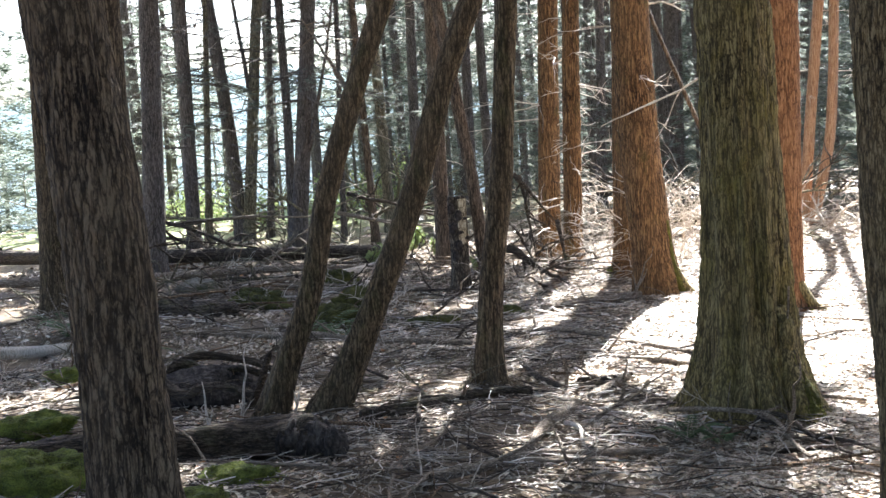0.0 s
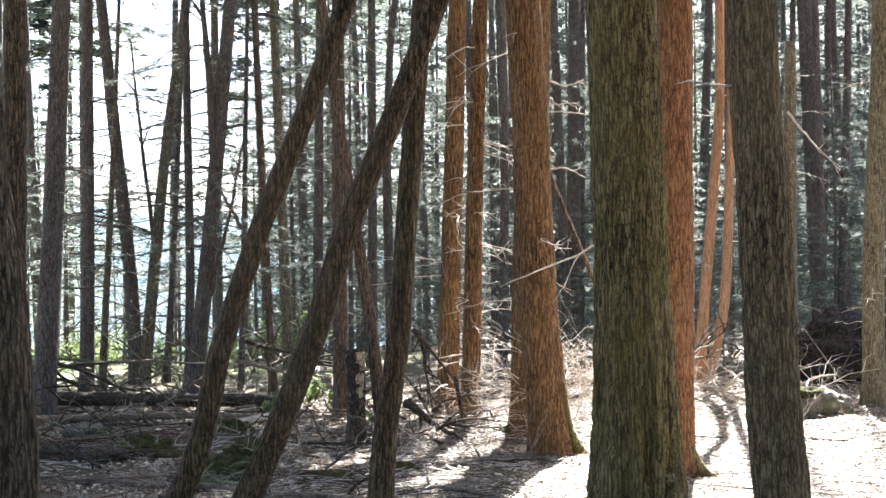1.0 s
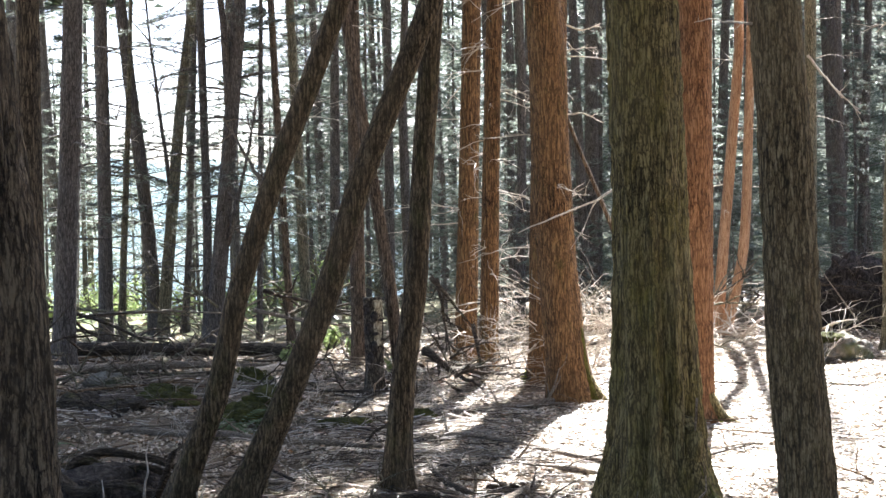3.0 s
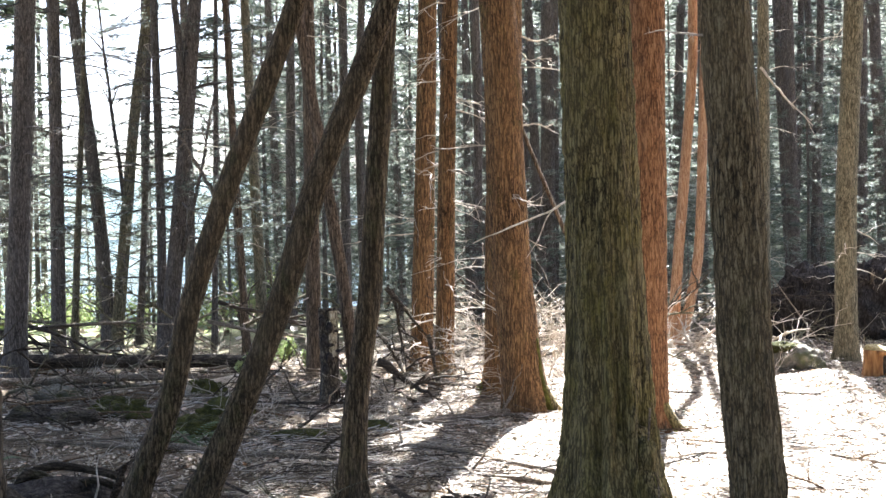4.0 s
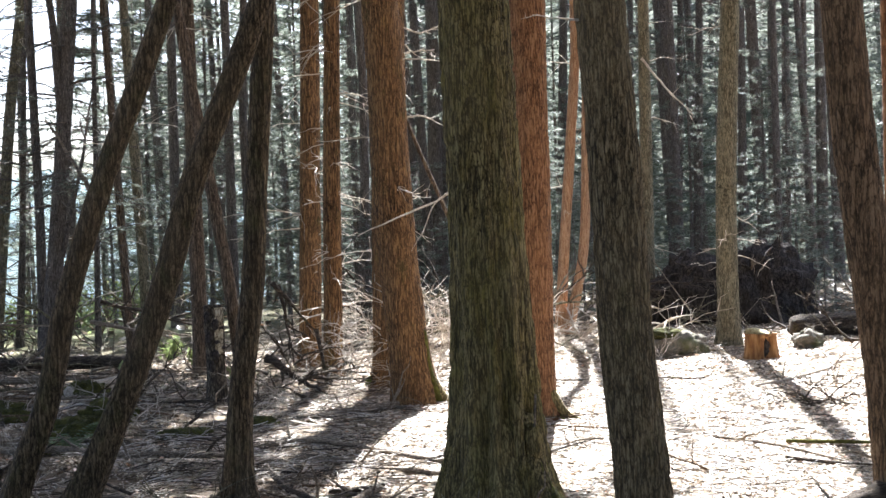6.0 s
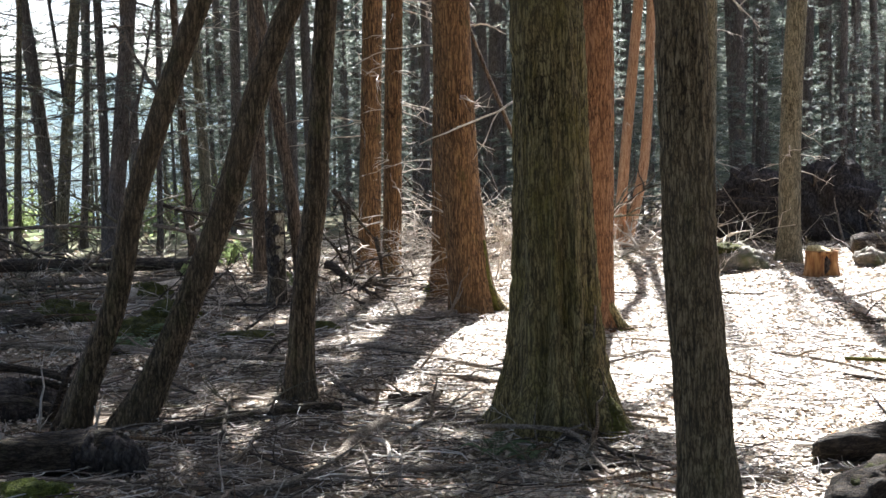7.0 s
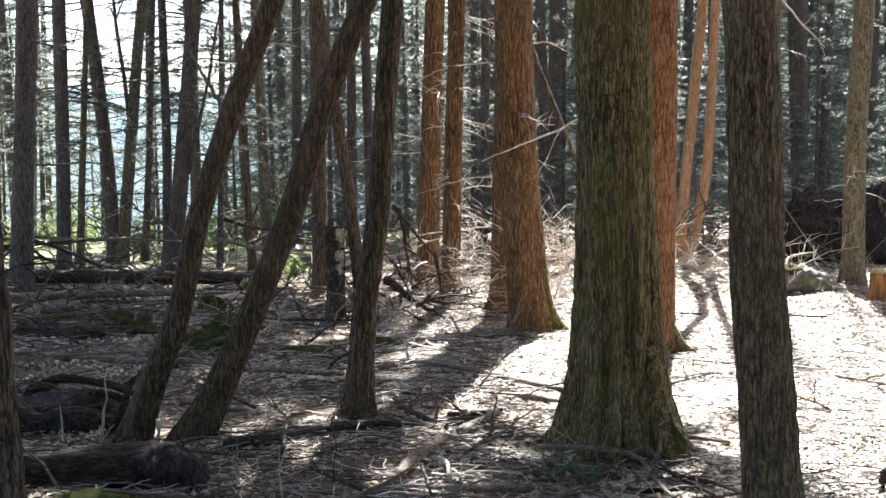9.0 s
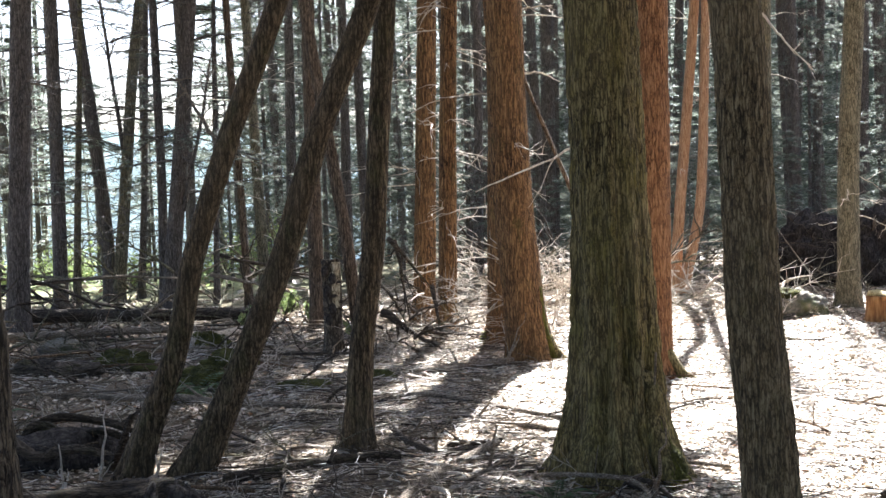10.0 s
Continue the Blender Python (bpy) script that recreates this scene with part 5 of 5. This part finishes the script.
for i, pts in enumerate((((-0.3, -0.1, 0.0), (-0.24, -0.17, 0.17), (-0.12, -0.2, 0.1), (0.1, -0.2, 0.13), (0.38, -0.25, 0.06)), ((-0.25, 0.0, 0.05), (-0.16, 0.0, 0.22), (0.05, 0.03, 0.15), (0.2, -0.03, 0.19), (0.45, -0.05, 0.1)),
                        ((-0.3, 0.1, 0.0), (-0.15, 0.12, 0.22), (0.2, 0.15, 0.2), (0.5, 0.1, 0.1)), ((0.3, -0.3, 0.0), (0.36, -0.28, 0.12), (0.42, -0.2, 0.3)))):
    part("root", quads_mesh("root", log_mesh(pts, 0.036 - 0.005 * i, 0.016, LOG_DARK, 640 + i, 18, 44, 0.26), LOG_DARK if i else LOG_WOOD), rt)
for i in range(9):
    a = i * 0.7 - 0.4
    part("rootlet", quads_mesh("rootlet", limb_pieces((-0.2 + 0.07 * i, -0.14, 0.1 + 0.05 * math.sin(i * 2.3)), (math.cos(a), -0.6, 0.5 * math.sin(a * 1.7)), 0.22, 0.007, 0.4, 670 + i, 3, 5), LOG_WOOD), rt)
for i, (x, y, h, dx) in enumerate(((-1.34, 6.38, 0.24, 0.09), (-1.62, 6.5, 0.42, 0.05), (-1.75, 6.3, 0.3, -0.03))):
    t = tagged(at_place(new("upright_stick"), x, y, gz(x, y)), "pale broken stick standing among roots", "stick", "sticks standing by the leaning trunks")
    part("stick", quads_mesh("stick", limb_pieces((0, 0, -0.02), (dx, 0, h), h * 1.05, 0.011, 0, 660 + i, 1, 6), TWIG_PALE), t)


# ---- ferns and shrubs ----
def fern(x, y, n, size, seed, label):
    t = tagged(at_place(new("fern"), x, y, gz(x, y)), label, "fern")
    g = np.random.default_rng(seed)
    for k in range(n):
        a = k * 6.28 / n + g.uniform(-0.4, 0.4)
        u = np.linspace(0, 1, 16)
        ln = size * g.uniform(0.7, 1.1)
        d, s = np.array([math.cos(a), math.sin(a), 0]), np.array([-math.sin(a), math.cos(a), 0])
        c = d * (u * ln)[:, None] + np.array([0, 0, 1.0]) * (0.55 * ln * np.sin(u * 2.2) * 0.8)[:, None]
        stem = tube(c, 0.0025, 4)
        fr = part("frond", quads_mesh("frond", [stem], FERN_LEAF), t)
        w = ln * 0.2 * np.sin(np.pi * (0.12 + 0.88 * u) ** 0.8) + 0.004
        cs, ws, ls = [], [], []
        for side in (-1, 1):
            cs.append(c + s * (side * w / 2)[:, None])
            ws.append(np.broadcast_to(s * side + d * 0.35, c.shape))
            ls.append(w)
        ls = np.concatenate(ls)
        v, f = leaf_quads(np.vstack(cs), unit(np.vstack(ws)), np.broadcast_to(np.array([[0, 0, 1.0]]), (32, 3)), ls, np.minimum(ls * 0.5, 0.02) + 0.006)
        part("leaflet_blade", mesh_from("leaflet_blade", v, f, FERN_LEAF, False), fr)


fern(0.6, 5.66, 6, 0.2, 71, "dark green fern before a mossy tree foot")
fern(0.74, 5.6, 5, 0.17, 72, "dark green fern before a mossy tree foot")
fern(-1.6, 9.0, 6, 0.34, 73, "green fern leaning on a mossy boulder")
fern(-1.42, 8.85, 5, 0.26, 74, "pale sunlit fern by a fallen pole")
fern(-3.6, 9.3, 7, 0.34, 75, "pale green fern by a broken log")
fern(-2.7, 8.0, 5, 0.25, 76, "green fern on the shaded floor")


def shrub(x, y, size, n, seed, mat, label, group=""):
    t = tagged(at_place(new("shrub"), x, y, gz(x, y)), label, "shrub", group)
    g = np.random.default_rng(seed)
    stems, tips = [], []
    for k in range(7):
        way = np.array([g.normal(0, 0.5), g.normal(0, 0.5), 1])
        stems += limb_pieces((0, 0, 0), way, size * g.uniform(0.6, 1.1), 0.006, 0.0, seed * 10 + k, 3, 4)
    part("stem", quads_mesh("stem", stems, BARK_BROWN), t)
    pick = np.vstack([v for v, f in stems])
    pick = pick[pick[:, 2] > size * 0.15]
    c = pick[g.integers(0, len(pick), n)] + g.normal(0, 0.07 * size, (n, 3))
    c[:, 2] = np.maximum(c[:, 2], 0.03)
    v, f = leaf_quads(c, unit(g.normal(0, 1, (n, 3))), unit(g.normal(0, 0.6, (n, 3)) + np.array([[0, 0, 1.0]])), g.uniform(0.04, 0.09, n), g.uniform(0.025, 0.05, n))
    part("leaves", mesh_from("leaves", v, f, mat, False), t)


shrub(-1.5, 14.5, 0.3, 260, 81, GREEN_LEAF, "low bright green leafy shrub in the sun")
shrub(-1.75, 13.3, 0.22, 150, 97, GREEN_LEAF, "low bright green leafy shrub in the sun")
shrub(-1.15, 13.9, 0.2, 120, 82, GREEN_LEAF, "low bright green leafy shrub in the sun")
shrub(-0.62, 12.3, 0.22, 100, 83, GREEN_LEAF, "small bright green plant behind a broken stub")
g = np.random.default_rng(84)
for i in range(26):
    y = g.uniform(17.0, 26)
    shrub(g.uniform(-0.36, -0.08) * y, y, g.uniform(0.4, 0.9), 320, 85 + i, GREEN_LEAF, "sunlit green bush at the edge of a meadow", "bushes at the meadow's edge")


# ---- single branches on the trunks ----
def trunk_branch(owner, points, r, label, mat=TWIG_PALE, seed=0, twigs=4):
    """A bare branch through world places, as a part of the tree that bears it."""
    p = np.array(points) - np.array(owner.location)
    c = spline(p, 14)
    g = np.random.default_rng(seed)
    c[1:] += g.normal(0, 0.004, (13, 3))
    pieces = [tube(c, r * np.linspace(1, 0.35, 14), 6)]
    ln = float(np.linalg.norm(p[-1] - p[0]))
    way = (p[-1] - p[0]) / ln
    for k in range(twigs):
        i = int(g.integers(6, 13))
        pieces += limb_pieces(c[i], way + g.normal(0, 0.6, 3), ln * g.uniform(0.1, 0.3), r * 0.4, 0.1, seed + k, 1, 4)
    part("branch", quads_mesh("branch", pieces, mat), owner, label)


trunk_branch(RED_TREE, [(1.6, 9.15, 1.84), (1.16, 9.0, 1.69), (0.99, 9.0, 1.61), (0.8, 9.0, 1.53), (0.63, 9.0, 1.47), (0.43, 9.0, 1.39)], 0.013, "long curved pale bare branch", seed=901, twigs=1)
trunk_branch(K_TREE, [(0.93, 11.62, 3.24), (1.17, 11.62, 3.15), (1.32, 11.62, 3.2)], 0.012, "short pale bare branch", seed=902)
trunk_branch(K_TREE, [(0.93, 11.62, 2.97), (1.28, 11.6, 2.99)], 0.01, "short pale bare branch", seed=903)
trunk_branch(K_TREE, [(0.93, 11.62, 2.38), (1.17, 11.62, 2.4), (1.33, 11.62, 2.31)], 0.012, "short pale bare branch", seed=904)
trunk_branch(NEAR_TREE, [(1.18, 4.65, 2.18), (1.09, 4.62, 2.19), (0.94, 4.6, 2.205)], 0.006, "short bare dead twig", seed=905)
trunk_branch(PALE_SNAG, [(4.48, 16.6, 3.45), (4.75, 16.5, 3.07), (5.12, 16.5, 2.68)], 0.018, "long pale bare branch", seed=906)
trunk_branch(LEAN_TREE, [(-0.97, 6.6, 1.68), (-1.02, 6.62, 1.775), (-1.12, 6.68, 1.94), (-1.2, 6.72, 2.06)], 0.014, "broken pale branch stub", DEAD_WOOD, seed=907)
trunk_branch(FORK_TREE, [(-3.8, 17.1, 1.5), (-3.845, 17.1, 2.16), (-3.965, 17.1, 3.2), (-4.1, 17.1, 4.6)], 0.035, "thin dark side stem", BARK_FAR, seed=908)
trunk_branch(PAIR_TREE, [(-2.74, 15.6, 2.9), (-2.76, 15.6, 3.4), (-2.84, 15.6, 4.47), (-2.95, 15.6, 5.6)], 0.06, "dark forked stem", BARK_FAR, seed=909)
trunk_branch(PAIR_TREE, [(-2.8, 15.6, 1.2), (-2.55, 15.55, 2.2), (-2.35, 15.5, 3.2)], 0.03, "dark forked stem", BARK_FAR, seed=910)

# a dead pole caught between the trunks
t = tagged(at_place(new("dead_pole"), 1.86, 12.0, gz(1.86, 12.0)), "slim brown dead pole leaning between the trunks", "branch")
part("pole", quads_mesh("pole", [tube(spline([(0.1, 0, -0.05), (-0.46, 0, 1.46), (-0.75, 0, 2.19), (-1.0, 0.05, 2.9)], 24), np.linspace(0.026, 0.014, 24), 8)], BARK_DULL), t)

# moss on the buttress roots
for i, (ow, pts, r0, r1) in enumerate(((MOSSY_TREE, ((0.09, -0.06, 0.5), (0.16, -0.17, 0.2), (0.25, -0.3, -0.03)), 0.1, 0.05), (MOSSY_TREE, ((-0.1, -0.04, 0.45), (-0.22, 0.0, 0.15), (-0.36, 0.1, -0.03)), 0.09, 0.04),
                                        (MOSSY_TREE, ((0.0, -0.1, 0.5), (0.03, -0.22, 0.16), (0.06, -0.32, -0.03)), 0.09, 0.04), (MOSSY_TREE, ((-0.08, -0.1, 0.4), (-0.15, -0.2, 0.12), (-0.22, -0.28, -0.03)), 0.08, 0.04),
                                        (RED_TREE, ((0.09, -0.08, 0.22), (0.2, -0.13, 0.06), (0.32, -0.17, -0.01)), 0.045, 0.02), (ORANGE_TREE, ((0.12, -0.06, 0.2), (0.2, -0.1, 0.07), (0.3, -0.14, -0.02)), 0.05, 0.025))):
    part("root", quads_mesh("root", log_mesh(pts, r0, r1, BARK_MOSSY, 940 + i, 22, 30, 0.05), BARK_MOSSY), ow)
part("moss", quads_mesh("moss", log_mesh(((0.16, -0.13, 0.4), (0.2, -0.18, 0.2), (0.27, -0.29, 0.0)), 0.03, 0.05, MOSS_OLIVE, 950, 26, 40, 0.4), MOSS_OLIVE), MOSSY_TREE, "bright green moss on the root")
part("moss", quads_mesh("moss", log_mesh(((0.17, -0.17, 0.3), (0.19, -0.22, 0.14), (0.24, -0.3, 0.0)), 0.03, 0.035, MOSS_OLIVE, 951, 22, 30, 0.2), MOSS_OLIVE), MOSSY_TREE, "green moss on the root")
bu = part("burl", lump_mesh("burl", 0.06, 0.05, 0.09, BARK_MOSSY, 952, 0.4, 24, 16), MOSSY_TREE, "knobby mossy burl")
bu.location = (0.15, -0.17, 0.36)
part("vine", quads_mesh("vine", limb_pieces((0.17, -0.2, 0.62), (-0.06, -0.04, -0.6), 0.62, 0.006, 0.0, 953, 1, 5, 0.8), DEAD_WOOD), MOSSY_TREE, "thin dry vine stem")
part("moss", quads_mesh("moss", log_mesh(((0.08, -0.09, 0.6), (0.115, -0.1, 0.25), (0.18, -0.12, 0.02)), 0.014, 0.03, MOSS_OLIVE, 955, 18, 40, 0.25), MOSS_OLIVE), ORANGE_TREE, "green moss up the foot")
for i, (ow, x, y) in enumerate(((ORANGE_TREE, 0.21, -0.08), (ORANGE_TREE, 0.2, -0.02), (K_TREE, -0.22, -0.08), (RED_TREE, 0.17, -0.08))):
    h = part("moss", lump_mesh("moss", 0.035, 0.03, 0.08, MOSS, 930 + i, 0.6, 16, 10), ow, "green moss on the foot")
    h.location = (x, y, 0.0)


# ---- leaf litter ----
def litter(n, x0, x1, y0, y1, size, seed):
    g = np.random.default_rng(seed)
    x, y = g.uniform(x0, x1, n), g.uniform(y0, y1, n)
    heap = fbm(np.stack([x * 3.1, y * 3.1, 0 * x], 1), 33, 3)
    keep = heap + g.uniform(-0.16, 0.16, n) > 0.2 + 0.3 * smooth_step(0.8, -0.7, x - 0.8 * smooth_step(9.3, 10.6, y) + 0.9 * (fbm(np.stack([x * 0.9, y * 0.9, 0 * x], 1), 37, 3) - 0.44))
    x, y, heap = x[keep], y[keep], heap[keep]
    n = len(x)
    z = ground_z(x, y) + g.uniform(0.003, 0.018, n) + 0.05 * np.clip(heap - 0.4, 0, 1)
    a = g.uniform(0, 2 * np.pi, n)
    ways = unit(np.stack([np.cos(a), np.sin(a), g.normal(0, 0.25, n)], 1))
    shade = smooth_step(0.9, -0.4, x)
    tilt = 0.15 + 0.25 * shade
    z = z - (1 - shade) * 0.4 * (z - ground_z(x, y))
    ups = unit(np.stack([g.normal(0, 1, n) * tilt, g.normal(0, 1, n) * tilt, np.ones(n)], 1))
    s = size * (0.8 + 0.05 * shade) * g.uniform(0.4, 1.7, n) ** 1.3
    return leaf_quads(np.stack([x, y, z], 1), ways, ups, s, s * g.uniform(0.4, 0.75, n))


for k, (n, x0, x1, y0, y1, s) in enumerate(((150000, -3.4, 4.3, 4.4, 9.0, 0.032), (165000, 0.6, 4.6, 4.4, 12.5, 0.034), (90000, -6, 7.5, 9.0, 17.0, 0.044), (11000, -11, 13, 17, 32, 0.14))):
    v, f = litter(n, x0, x1, y0, y1, s, (60, 64, 61, 62)[k])
    tagged(new("leaf_litter", mesh_from("leaf_litter", v, f, LITTER, smooth=False)), "dry pale brown fallen leaves covering the forest floor", "leaf litter", kind="stuff")


def twig_litter(n, x0, x1, y0, y1, seed):
    """Short crooked twigs, three-sided, lying over and among the leaves."""
    g = np.random.default_rng(seed)
    x, y, a = g.uniform(x0, x1, n), g.uniform(y0, y1, n), g.uniform(0, 2 * np.pi, n)
    ln, r = g.uniform(0.05, 0.34, n), g.uniform(0.001, 0.0036, n)
    heap = fbm(np.stack([x * 1.7, y * 1.7, 0 * x], 1), 43, 3)
    keep = heap + g.uniform(-0.1, 0.1, n) > 0.42
    x, y, a, ln, r = x[keep], y[keep], a[keep], ln[keep], r[keep]
    n = len(x)
    u = np.linspace(-0.5, 0.5, 4)
    d, s = np.stack([np.cos(a), np.sin(a)], 1), np.stack([-np.sin(a), np.cos(a)], 1)
    bend = g.normal(0, 0.09, (n, 4))
    cx = x[:, None] + d[:, :1] * u * ln[:, None] + s[:, :1] * bend * ln[:, None]
    cy = y[:, None] + d[:, 1:] * u * ln[:, None] + s[:, 1:] * bend * ln[:, None]
    cz = ground_z(cx, cy) + 0.02 + g.uniform(0, 0.03, n)[:, None] + g.normal(0, 0.08, n)[:, None] * u * ln[:, None]
    v = np.empty((n, 4, 3, 3))
    for k in range(3):
        q = k * 2.094
        v[:, :, k, 0] = cx + s[:, :1] * r[:, None] * math.cos(q)
        v[:, :, k, 1] = cy + s[:, 1:] * r[:, None] * math.cos(q)
        v[:, :, k, 2] = cz + r[:, None] * math.sin(q)
    base = np.arange(n)[:, None] * 12
    f = np.array([[3 * i + k, 3 * i + (k + 1) % 3, 3 * i + 3 + (k + 1) % 3, 3 * i + 3 + k] for i in range(3) for k in range(3)])
    return v.reshape(-1, 3), (base[:, :, None] + f[None]).reshape(-1, 4)


for k, (n, x0, x1, y0, y1) in enumerate(((5500, -3.4, 4.3, 4.4, 9.0), (2500, -6, 7.5, 9.0, 16.0), (9500, -4.2, 0.6, 5.0, 12.5))):
    v, f = twig_litter(n, x0, x1, y0, y1, 90 + k)
    tagged(new("twig_litter", mesh_from("twig_litter", v, f, TWIG_LITTER)), "small dry twigs strewn over the leaf litter", "twigs", kind="stuff")
